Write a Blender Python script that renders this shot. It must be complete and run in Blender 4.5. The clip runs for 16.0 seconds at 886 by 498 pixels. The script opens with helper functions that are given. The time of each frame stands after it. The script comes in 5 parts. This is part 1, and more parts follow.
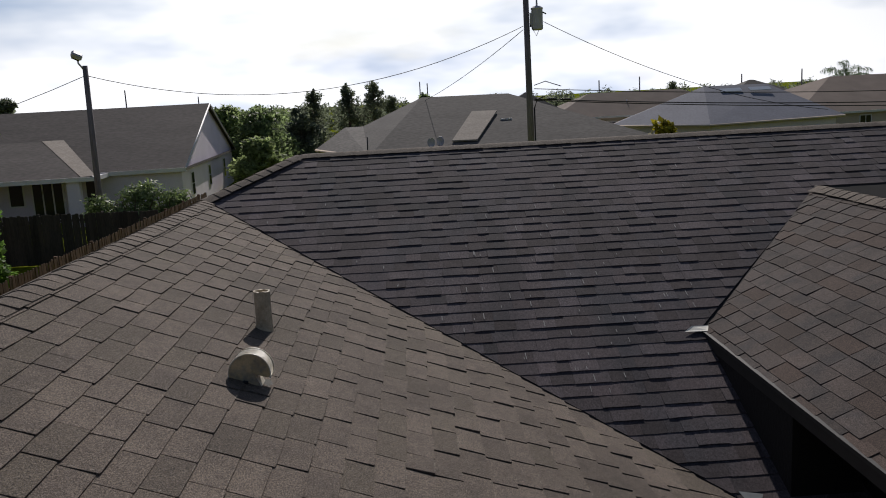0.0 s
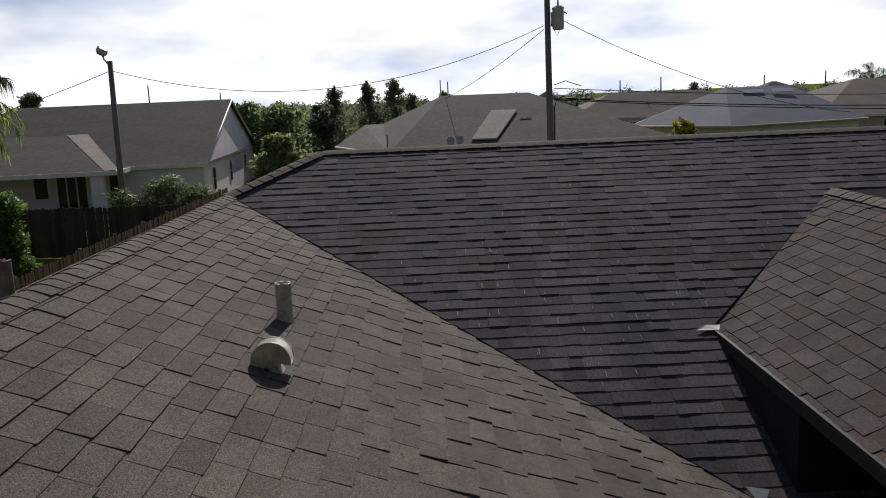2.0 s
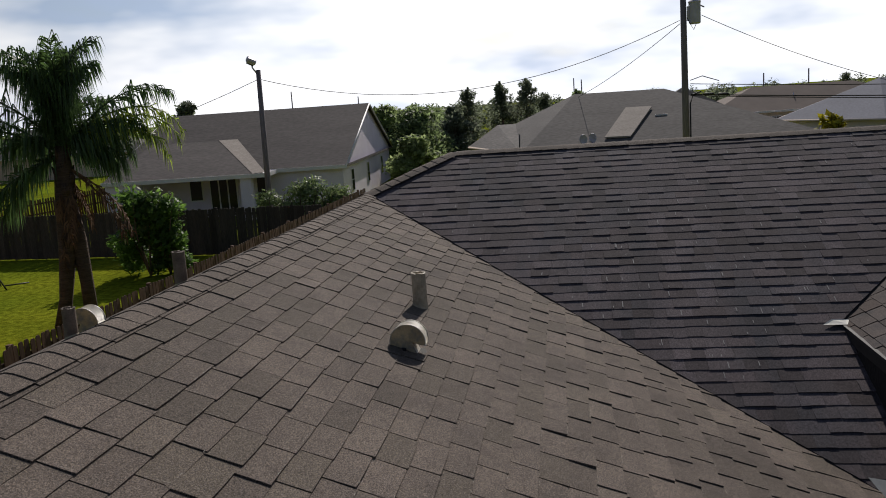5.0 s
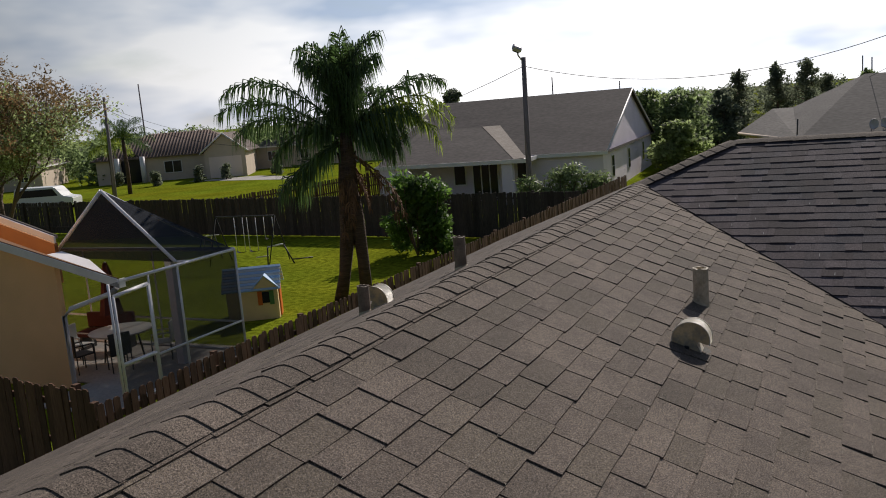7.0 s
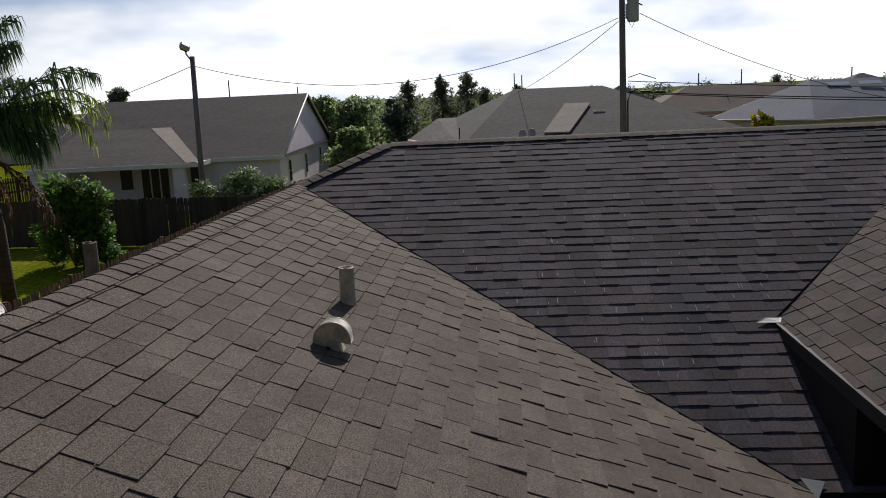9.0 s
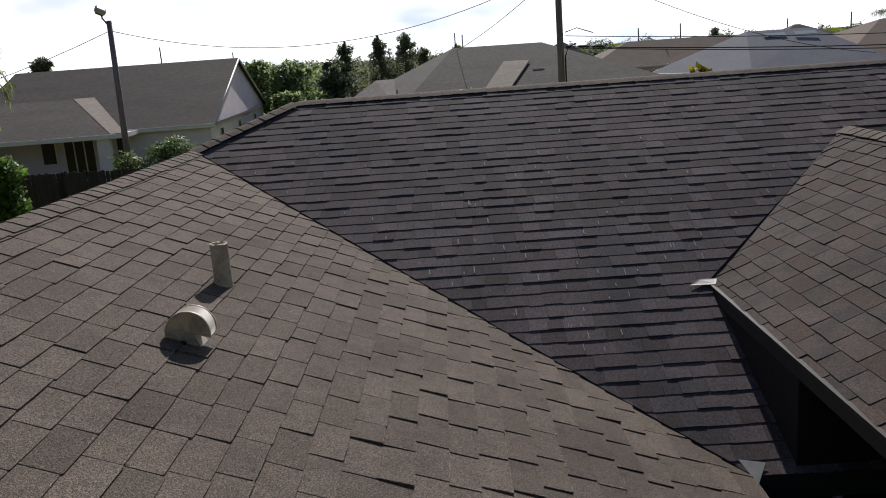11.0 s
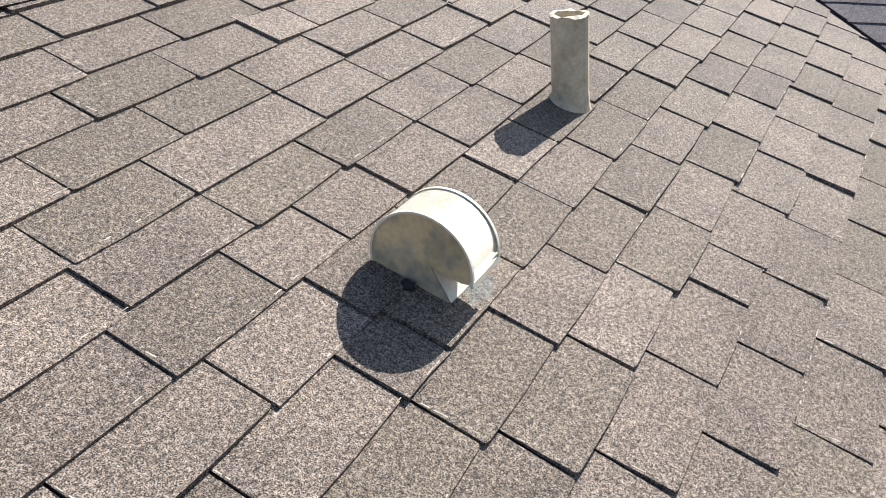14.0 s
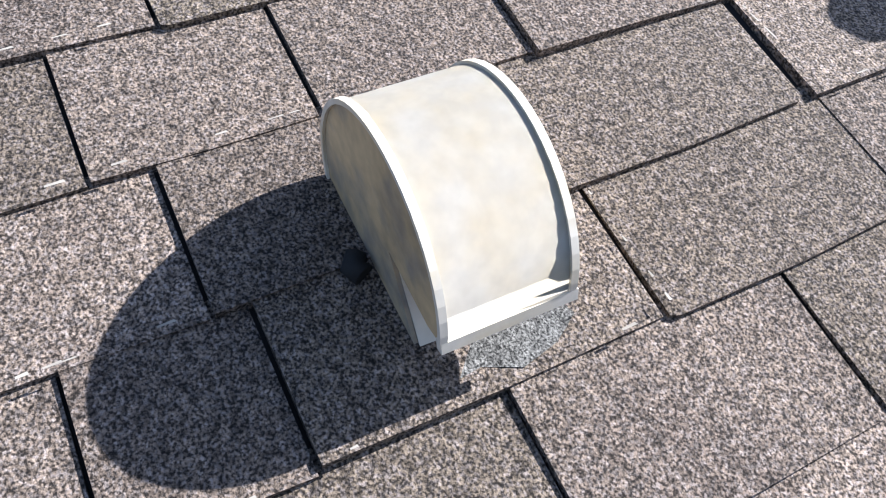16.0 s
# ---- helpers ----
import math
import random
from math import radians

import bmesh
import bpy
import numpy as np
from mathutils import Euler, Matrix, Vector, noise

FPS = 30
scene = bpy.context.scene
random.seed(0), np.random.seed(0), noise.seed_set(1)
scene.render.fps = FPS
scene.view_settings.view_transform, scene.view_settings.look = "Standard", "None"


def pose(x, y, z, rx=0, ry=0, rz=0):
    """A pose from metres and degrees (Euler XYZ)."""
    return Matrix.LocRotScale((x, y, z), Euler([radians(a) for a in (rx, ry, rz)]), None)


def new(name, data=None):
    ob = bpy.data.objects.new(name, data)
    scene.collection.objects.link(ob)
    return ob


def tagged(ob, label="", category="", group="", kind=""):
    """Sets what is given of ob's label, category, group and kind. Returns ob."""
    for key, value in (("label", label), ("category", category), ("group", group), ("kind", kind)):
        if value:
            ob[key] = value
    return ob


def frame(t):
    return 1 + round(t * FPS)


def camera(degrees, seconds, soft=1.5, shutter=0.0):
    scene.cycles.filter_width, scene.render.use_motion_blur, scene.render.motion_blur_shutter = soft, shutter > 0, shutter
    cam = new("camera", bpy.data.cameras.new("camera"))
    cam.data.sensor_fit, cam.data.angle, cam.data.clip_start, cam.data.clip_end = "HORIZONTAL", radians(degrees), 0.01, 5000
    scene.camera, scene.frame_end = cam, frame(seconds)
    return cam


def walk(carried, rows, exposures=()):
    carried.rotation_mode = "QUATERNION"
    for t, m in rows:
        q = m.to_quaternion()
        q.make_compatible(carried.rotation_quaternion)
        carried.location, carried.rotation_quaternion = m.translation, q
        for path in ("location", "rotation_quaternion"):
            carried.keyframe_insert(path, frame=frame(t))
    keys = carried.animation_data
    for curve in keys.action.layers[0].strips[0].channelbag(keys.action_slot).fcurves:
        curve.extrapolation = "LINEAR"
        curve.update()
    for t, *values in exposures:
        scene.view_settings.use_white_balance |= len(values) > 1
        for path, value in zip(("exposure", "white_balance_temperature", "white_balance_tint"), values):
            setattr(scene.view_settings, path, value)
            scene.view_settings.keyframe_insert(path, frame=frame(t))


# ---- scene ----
Z0 = 4.2                      # height of the wing's ridge over the ground
cam = camera(55.78, 16.0, soft=1.0)
ROWS = [
    (0.0, 2.430, 1.169, 1.020, 79.84, 3.07, -2.40),
    (0.5, 2.391, 0.999, 1.067, 79.66, 3.01, 1.66),
    (1.0, 2.348, 1.092, 1.059, 79.58, 2.25, 0.01),
    (1.5, 2.362, 1.136, 1.039, 79.75, 2.01, -0.83),
    (2.0, 2.439, 1.008, 1.029, 79.79, 2.48, -1.03),
    (2.5, 2.485, 0.842, 1.023, 79.93, 2.75, 0.22),
    (3.0, 2.473, 0.816, 1.022, 80.27, 3.25, 3.31),
    (3.5, 2.484, 0.729, 1.043, 80.55, 3.92, 6.75),
    (3.7, 2.517, 0.611, 1.052, 80.71, 4.00, 8.21),
    (5.8, 2.490, 0.541, 1.055, 79.69, 3.88, 7.83),
    (6.0, 2.458, 0.543, 1.055, 79.73, 4.59, 13.36),
    (6.5, 2.390, 0.463, 1.092, 79.95, 5.11, 22.66),
    (7.0, 2.327, 0.493, 1.106, 80.58, 4.65, 25.31),
    (7.5, 2.247, 0.657, 1.093, 80.63, 3.54, 20.85),
    (8.0, 2.276, 0.701, 1.092, 80.65, 2.36, 13.81),
    (8.5, 2.346, 0.733, 1.073, 80.35, 1.95, 8.41),
    (9.0, 2.549, 0.818, 1.008, 79.60, 2.63, 3.98),
    (9.2, 2.629, 0.865, 0.983, 79.25, 2.72, 1.51),
    (11.3, 2.890, 1.896, 0.818, 75.64, 4.19, 0.20),
    (11.5, 2.877, 2.083, 0.789, 74.61, 4.35, 2.21),
    (12.0, 2.836, 2.533, 0.750, 72.65, 4.08, 9.04),
    (12.5, 2.820, 3.078, 0.675, 71.69, 4.05, 18.30),
    (13.0, 2.723, 3.648, 0.591, 69.26, 3.07, 24.34),
    (13.5, 2.509, 4.180, 0.526, 63.17, 3.31, 27.76),
    (14.0, 2.246, 4.612, 0.355, 61.62, 4.68, 28.70),
    (14.5, 2.031, 5.004, 0.185, 60.21, 7.68, 31.01),
    (15.0, 1.908, 5.246, 0.085, 56.46, 9.51, 33.60),
    (15.5, 1.947, 5.445, 0.043, 51.82, 7.10, 44.34),
    (16.0, 1.943, 5.702, -0.027, 48.75, 2.60, 62.92),
]
EXPOSURES = [(0.0, -0.5, 6500, 13), (3.5, -0.5, 6500, 13), (7.0, -0.27, 6700, 13), (8.0, -0.24, 6600, 13), (9.0, -0.45, 6500, 13), (11.3, -0.1, 6500, 13), (12.5, 0.88, 6500, 11),
             (13.5, 1.60, 6350, 9), (14.5, 1.70, 6250, 9), (15.5, 1.62, 5950, 12), (16.0, 1.57, 5800, 13)]
walk(cam, [(t, pose(x, y, z + Z0, rx, ry, rz)) for t, x, y, z, rx, ry, rz in ROWS], EXPOSURES)

# ---- world and sun ----
SUN_EL, SUN_AZ = radians(34.4), radians(4)          # azimuth from +y towards +x
world = bpy.data.worlds.new("world")
scene.world = world
world.use_nodes = True
wn, wl = world.node_tree.nodes, world.node_tree.links
wn.clear()
sky = wn.new("ShaderNodeTexSky")
sky.sky_type, sky.sun_disc = "NISHITA", False
sky.sun_elevation, sky.sun_rotation = SUN_EL, SUN_AZ
sky.dust_density = 0.6
coord = wn.new("ShaderNodeTexCoord")
squash = wn.new("ShaderNodeMapping")
squash.inputs["Scale"].default_value = (1.6, 1.6, 5.0)
cloud = wn.new("ShaderNodeTexNoise")
cloud.inputs["Scale"].default_value, cloud.inputs["Detail"].default_value = 1.7, 7
ramp = wn.new("ShaderNodeValToRGB")
ramp.color_ramp.elements[0].position, ramp.color_ramp.elements[1].position = 0.20, 0.42
shade = wn.new("ShaderNodeTexNoise")
shade.inputs["Scale"].default_value, shade.inputs["Detail"].default_value = 2.3, 4
tone = wn.new("ShaderNodeValToRGB")
tone.color_ramp.elements[0].color, tone.color_ramp.elements[1].color = (7.8, 10.0, 13.8, 1), (20.4, 21.0, 21.6, 1)
tone.color_ramp.elements[0].position, tone.color_ramp.elements[1].position = 0.33, 0.54
# clouds are brightest towards the sun, and stack up to the horizon
split = wn.new("ShaderNodeSeparateXYZ")
toward = wn.new("ShaderNodeMapRange")
toward.inputs["From Min"].default_value, toward.inputs["From Max"].default_value = 0.45, 0.95
toward.inputs["To Min"].default_value, toward.inputs["To Max"].default_value = 0.10, 1.0
low = wn.new("ShaderNodeMapRange")
low.inputs["From Min"].default_value, low.inputs["From Max"].default_value = 0.02, 0.42
low.inputs["To Min"].default_value, low.inputs["To Max"].default_value = 1.0, 0.10
lit = wn.new("ShaderNodeVectorMath")
lit.operation = "SCALE"
cover = wn.new("ShaderNodeMath")
cover.operation = "MULTIPLY"
mixed = wn.new("ShaderNodeMixRGB")
back = wn.new("ShaderNodeBackground")
back.inputs["Strength"].default_value = 0.08
wout = wn.new("ShaderNodeOutputWorld")
wl.new(coord.outputs["Generated"], squash.inputs["Vector"])
wl.new(squash.outputs[0], cloud.inputs["Vector"])
wl.new(squash.outputs[0], shade.inputs["Vector"])
wl.new(cloud.outputs["Fac"], ramp.inputs["Fac"])
wl.new(shade.outputs["Fac"], tone.inputs["Fac"])
wl.new(coord.outputs["Generated"], split.inputs[0])
wl.new(split.outputs["Y"], toward.inputs["Value"])
wl.new(split.outputs["Z"], low.inputs["Value"])
wl.new(ramp.outputs["Color"], cover.inputs[0])
wl.new(low.outputs[0], cover.inputs[1])
wl.new(cover.outputs[0], mixed.inputs["Fac"])
wl.new(tone.outputs["Color"], lit.inputs[0])
wl.new(toward.outputs[0], lit.inputs["Scale"])
wl.new(sky.outputs["Color"], mixed.inputs["Color1"])
wl.new(lit.outputs[0], mixed.inputs["Color2"])
wl.new(mixed.outputs["Color"], back.inputs["Color"])
wl.new(back.outputs[0], wout.inputs["Surface"])

sun = new("sun", bpy.data.lights.new("sun", "SUN"))
sun.data.energy, sun.data.angle, sun.data.color = 4.6, radians(0.55), (1.0, 0.96, 0.90)
sun_dir = Vector((math.sin(SUN_AZ) * math.cos(SUN_EL), math.cos(SUN_AZ) * math.cos(SUN_EL), math.sin(SUN_EL)))
sun.rotation_mode = "QUATERNION"
sun.rotation_quaternion = sun_dir.to_track_quat("Z", "Y")
sun.location = (0, 20, 40)


# ---- materials ----
def material(name, color, rough=0.8, metal=0.0, scale=6.0, vary=0.25, fine=0.0, fine_scale=300.0, bump=0.0, bump_scale=60.0,
             per_piece=0.0, stretch=(1, 1, 1), tint=None, tint_scale=1.0, spec=0.3, sheer=0.0, thin=0.0, mid=0.0, mid_scale=45.0, grit=None, odd=None, crisp=0.16):
    """A procedural surface: a base colour that varies at a coarse and a fine scale, from piece to piece, with relief."""
    m = bpy.data.materials.new(name)
    m.use_nodes = True
    n, l = m.node_tree.nodes, m.node_tree.links
    b = n["Principled BSDF"]
    b.inputs["Roughness"].default_value, b.inputs["Metallic"].default_value = rough, metal
    b.inputs["Specular IOR Level"].default_value = spec
    tc = n.new("ShaderNodeTexCoord")
    mp = n.new("ShaderNodeMapping")
    mp.inputs["Scale"].default_value = stretch
    geo = n.new("ShaderNodeNewGeometry")
    l.new(geo.outputs["Position"], mp.inputs["Vector"])
    val = None

    def add(socket, amount, half=0.25):
        nonlocal val
        mr = n.new("ShaderNodeMapRange")
        mr.inputs["From Min"].default_value, mr.inputs["From Max"].default_value = 0.5 - half, 0.5 + half
        mr.inputs["To Min"].default_value, mr.inputs["To Max"].default_value = 1 - amount, 1 + amount
        l.new(socket, mr.inputs["Value"])
        if val is None:
            val = mr.outputs[0]
        else:
            mul = n.new("ShaderNodeMath")
            mul.operation = "MULTIPLY"
            l.new(val, mul.inputs[0])
            l.new(mr.outputs[0], mul.inputs[1])
            val = mul.outputs[0]

    def grain(sc, detail=3):
        t = n.new("ShaderNodeTexNoise")
        t.inputs["Scale"].default_value, t.inputs["Detail"].default_value = sc, detail
        l.new(mp.outputs[0], t.inputs["Vector"])
        return t.outputs["Fac"]

    if vary:
        add(grain(scale), vary)
    if mid:
        add(grain(mid_scale, 4), mid, 0.2)
    if fine:
        add(grain(fine_scale, 2), fine, crisp)
    if per_piece:
        info = n.new("ShaderNodeObjectInfo")
        both = n.new("ShaderNodeMath")
        both.operation = "ADD"
        l.new(info.outputs["Random"], both.inputs[0])
        l.new(geo.outputs["Random Per Island"], both.inputs[1])
        wrap = n.new("ShaderNodeMath")
        wrap.operation = "FRACT"
        l.new(both.outputs[0], wrap.inputs[0])
        mr = n.new("ShaderNodeMapRange")
        mr.inputs["To Min"].default_value, mr.inputs["To Max"].default_value = 0.25, 0.75
        l.new(wrap.outputs[0], mr.inputs["Value"])
        add(mr.outputs[0], per_piece)
    col = n.new("ShaderNodeRGB")
    col.outputs[0].default_value = (*color, 1)
    src = col.outputs[0]
    if tint:
        mx = n.new("ShaderNodeMixRGB")
        mx.inputs["Color2"].default_value = (*tint, 1)
        rp = n.new("ShaderNodeValToRGB")
        rp.color_ramp.elements[0].position, rp.color_ramp.elements[1].position = 0.45, 0.68
        l.new(grain(tint_scale, 4), rp.inputs["Fac"])
        l.new(rp.outputs["Color"], mx.inputs["Fac"])
        l.new(src, mx.inputs["Color1"])
        src = mx.outputs[0]
    if odd:
        # some pieces come from another batch, of another tone
        pick = n.new("ShaderNodeMath")
        pick.operation = "MULTIPLY_ADD"
        pick.inputs[1].default_value = 7.31
        l.new(n.new("ShaderNodeObjectInfo").outputs["Random"], pick.inputs[2])
        l.new(geo.outputs["Random Per Island"], pick.inputs[0])
        turn = n.new("ShaderNodeMath")
        turn.operation = "FRACT"
        l.new(pick.outputs[0], turn.inputs[0])
        rp = n.new("ShaderNodeValToRGB")
        rp.color_ramp.elements[0].position, rp.color_ramp.elements[1].position = 0.55, 0.95
        l.new(turn.outputs[0], rp.inputs["Fac"])
        mx = n.new("ShaderNodeMixRGB")
        mx.inputs["Color2"].default_value = (*odd, 1)
        l.new(rp.outputs["Color"], mx.inputs["Fac"])
        l.new(src, mx.inputs["Color1"])
        src = mx.outputs[0]
    if grit:
        mx = n.new("ShaderNodeMixRGB")
        mx.inputs["Color2"].default_value = (*grit, 1)
        rp = n.new("ShaderNodeValToRGB")
        rp.color_ramp.elements[0].position, rp.color_ramp.elements[1].position = 0.48, 0.60
        l.new(grain(fine_scale * 0.7, 1), rp.inputs["Fac"])
        l.new(rp.outputs["Color"], mx.inputs["Fac"])
        l.new(src, mx.inputs["Color1"])
        src = mx.outputs[0]
    if val is not None:
        vm = n.new("ShaderNodeVectorMath")
        vm.operation = "SCALE"
        l.new(src, vm.inputs[0])
        l.new(val, vm.inputs["Scale"])
        src = vm.outputs[0]
    l.new(src, b.inputs["Base Color"])
    if bump:
        bp = n.new("ShaderNodeBump")
        bp.inputs["Strength"].default_value, bp.inputs["Distance"].default_value = bump, 1.0 / bump_scale
        l.new(grain(bump_scale, 3), bp.inputs["Height"])
        l.new(bp.outputs[0], b.inputs["Normal"])
    if thin:
        glow = n.new("ShaderNodeBsdfTranslucent")
        l.new(src, glow.inputs["Color"])
        mix = n.new("ShaderNodeMixShader")
        mix.inputs["Fac"].default_value = thin
        l.new(b.outputs[0], mix.inputs[1])
        l.new(glow.outputs[0], mix.inputs[2])
        l.new(mix.outputs[0], n["Material Output"].inputs["Surface"])
    if sheer:
        clear = n.new("ShaderNodeBsdfTransparent")
        mix = n.new("ShaderNodeMixShader")
        mix.inputs["Fac"].default_value = sheer
        l.new(b.outputs[0], mix.inputs[1])
        l.new(clear.outputs[0], mix.inputs[2])
        l.new(mix.outputs[0], n["Material Output"].inputs["Surface"])
    return m


SHINGLE = material("shingle", (0.128, 0.099, 0.076), 0.92, scale=1.3, vary=0.20, mid=0.60, mid_scale=120, fine=0.8, fine_scale=350, crisp=0.12, bump=0.6, bump_scale=330, grit=(0.131, 0.109, 0.095),
                   per_piece=0.19, odd=(0.116, 0.092, 0.066), tint=(0.094, 0.072, 0.057), tint_scale=6.5, spec=0.25)
# darker shingle with random blotches: shade of the slope turned from the sun
SHINGLE_SHADED = material("shaded_shingle", (0.087, 0.070, 0.074), 0.92, scale=1.3, vary=0.26, mid=0.30, mid_scale=70, fine=0.5, fine_scale=230, bump=0.4, bump_scale=240,
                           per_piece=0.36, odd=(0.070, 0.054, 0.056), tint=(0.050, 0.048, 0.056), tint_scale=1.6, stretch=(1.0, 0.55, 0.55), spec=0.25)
SHINGLE_RAISED = material("dark_brown_shingle", (0.070, 0.055, 0.049), 0.92, scale=1.3, vary=0.25, mid=0.35, mid_scale=80, fine=0.7, fine_scale=250, bump=0.5, bump_scale=260,
                          per_piece=0.28, odd=(0.074, 0.050, 0.040), tint=(0.048, 0.041, 0.040), tint_scale=5.0, spec=0.25)
SHINGLE_CAP = material("shingle_cap", (0.126, 0.100, 0.080), 0.92, scale=2.0, vary=0.2, mid=0.44, mid_scale=95, fine=0.9, fine_scale=230, bump=0.5, bump_scale=280, per_piece=0.12, spec=0.25)
FELT = material("felt", (0.022, 0.020, 0.019), 0.95, vary=0.2)
FAR_SHINGLE = material("far_shingle", (0.090, 0.078, 0.072), 0.92, scale=0.8, vary=0.16, fine=0.25, fine_scale=9, stretch=(0.4, 0.4, 3), spec=0.2)
GREY_SHINGLE = material("grey_shingle", (0.115, 0.105, 0.096), 0.92, scale=0.6, vary=0.16, fine=0.25, fine_scale=9, stretch=(0.4, 0.4, 3), spec=0.2)
BLUE_SHINGLE = material("pale_shingle", (0.20, 0.205, 0.24), 0.85, scale=0.6, vary=0.1, fine=0.1, fine_scale=8, spec=0.2)
BROWN_SHINGLE = material("brown_shingle", (0.19, 0.148, 0.122), 0.9, scale=0.6, vary=0.15, spec=0.2)
CLAY = material("clay_tile", (0.150, 0.108, 0.090), 0.85, scale=1.0, vary=0.2, per_piece=0.2)
VENT_PAINT = material("vent_paint", (0.68, 0.63, 0.53), 0.45, scale=9, vary=0.08, fine=0.05, fine_scale=60, tint=(0.62, 0.52, 0.34), tint_scale=9, spec=0.4)
# stains of the side panels, and their shade, both held in the colour
VENT_SIDE = material("stained_shaded_vent_paint", (0.52, 0.39, 0.22), 0.6, scale=10, vary=0.25, fine=0.08, fine_scale=70, tint=(0.24, 0.22, 0.19), tint_scale=16, spec=0.3)
FRAYED_MAT = material("frayed_mat", (0.34, 0.31, 0.26), 0.85, scale=30, vary=0.3)
# pale colour of the glints drawn along the main slope's tab joints
GLINT_PALE = material("glint_pale", (0.28, 0.27, 0.26), 0.8, scale=8, vary=0.2)
PVC_BROWN = material("brown_painted_pvc", (0.20, 0.155, 0.115), 0.7, scale=12, vary=0.25, fine=0.1, fine_scale=90, tint=(0.14, 0.11, 0.085), tint_scale=14)
CEMENT = material("roofing_cement", (0.112, 0.108, 0.098), 0.9, scale=14, vary=0.3, mid=0.4, mid_scale=120, fine=0.9, fine_scale=430, bump=0.5, bump_scale=360, spec=0.25)
PVC = material("weathered_pvc", (0.50, 0.42, 0.30), 0.6, scale=12, vary=0.2, fine=0.1, fine_scale=90, tint=(0.38, 0.31, 0.21), tint_scale=18)
METAL_TRIM = material("painted_drip_edge", (0.036, 0.033, 0.030), 0.6, scale=5, vary=0.2)
FLASHING = material("white_flashing", (0.72, 0.69, 0.60), 0.5, scale=14, vary=0.12)
FASCIA = material("fascia", (0.034, 0.030, 0.026), 0.7, scale=5, vary=0.2)
STUCCO_GREY = material("grey_stucco", (0.80, 0.71, 0.80), 0.9, scale=0.7, vary=0.06, fine=0.06, fine_scale=40, bump=0.2, bump_scale=40)
STUCCO_YELLOW = material("yellow_stucco", (0.95, 0.56, 0.27), 0.9, scale=1.1, vary=0.06, fine=0.05, fine_scale=40, bump=0.25, bump_scale=40)
STUCCO_TAN = material("tan_stucco", (0.60, 0.49, 0.40), 0.9, scale=1.0, vary=0.08, bump=0.2, bump_scale=30)
# near-black: the shade below the eaves is put into the stucco's colour
STUCCO_SHADE = material("stucco_shade", (0.018, 0.015, 0.013), 0.9, scale=1.0, vary=0.1, bump=0.2, bump_scale=30)
WHITE_TRIM = material("white_trim", (0.78, 0.74, 0.73), 0.5, scale=2, vary=0.08)
ALUMINIUM = material("white_aluminium", (0.82, 0.80, 0.82), 0.4, scale=3, vary=0.1, spec=0.5)
SCREEN = material("screen_mesh", (0.035, 0.036, 0.036), 0.9, vary=0.0, sheer=0.40)
SCREEN_ROOF = material("dense_screen_mesh", (0.020, 0.025, 0.036), 0.9, vary=0.0, sheer=0.12)
# panel glass is made pale, its glint held in the base colour
GLASS_PALE = material("panel_glass", (0.55, 0.58, 0.62), 0.2, vary=0.0, spec=0.6)
GLASS_DARK = material("dark_glass", (0.02, 0.022, 0.025), 0.12, vary=0.0, spec=0.35)
FENCE_WOOD = material("weathered_fence_wood", (0.120, 0.064, 0.038), 0.9, scale=3, vary=0.3, fine=0.2, fine_scale=40, stretch=(1, 1, 0.15), per_piece=0.22)
FENCE_DARK = material("dark_fence_wood", (0.070, 0.056, 0.047), 0.9, scale=3, vary=0.3, fine=0.2, fine_scale=40, stretch=(1, 1, 0.15), per_piece=0.22)
POLE_WOOD = material("pole_wood", (0.22, 0.185, 0.20), 0.9, scale=4, vary=0.25, fine=0.2, fine_scale=30, stretch=(1, 1, 0.1))
WIRE = material("cable", (0.02, 0.02, 0.02), 0.6, vary=0.0)
GALVANISED = material("galvanised_grey", (0.52, 0.49, 0.56), 0.5, metal=0.1, scale=4, vary=0.15)
GRASS = material("lawn", (0.148, 0.186, 0.014), 0.95, scale=0.35, vary=0.25, fine=0.35, fine_scale=5.0, tint=(0.16, 0.165, 0.012), tint_scale=0.12, bump=0.6, bump_scale=18, spec=0.0)
CONCRETE = material("concrete", (0.42, 0.39, 0.35), 0.9, scale=0.8, vary=0.15, fine=0.1, fine_scale=20)
LEAF = material("leaf", (0.22, 0.285, 0.125), 0.5, scale=0.8, vary=0.35, per_piece=0.4, spec=0.4, thin=0.75)
LEAF_LIGHT = material("leaf_light", (0.30, 0.37, 0.16), 0.5, scale=0.8, vary=0.3, per_piece=0.4, spec=0.4, thin=0.78)
LEAF_DARK = material("leaf_dark", (0.21, 0.24, 0.16), 0.6, scale=0.6, vary=0.35, per_piece=0.4, spec=0.3, thin=0.7)
LEAF_SHRUB = material("leaf_shrub", (0.115, 0.205, 0.040), 0.5, scale=0.8, vary=0.35, per_piece=0.4, spec=0.4, thin=0.65)
LEAF_GREY = material("leaf_grey", (0.19, 0.25, 0.10), 0.5, scale=0.8, vary=0.3, per_piece=0.4, spec=0.4, thin=0.5)
LEAF_RUST = material("leaf_rust", (0.26, 0.17, 0.08), 0.6, scale=0.8, vary=0.35, per_piece=0.5, thin=0.5)
FROND = material("palm_frond", (0.085, 0.145, 0.045), 0.38, scale=1.5, vary=0.3, per_piece=0.35, spec=0.5, thin=0.5)
FROND_LIGHT = material("young_frond", (0.27, 0.34, 0.06), 0.45, scale=1.5, vary=0.3, per_piece=0.35, spec=0.4, thin=0.65)
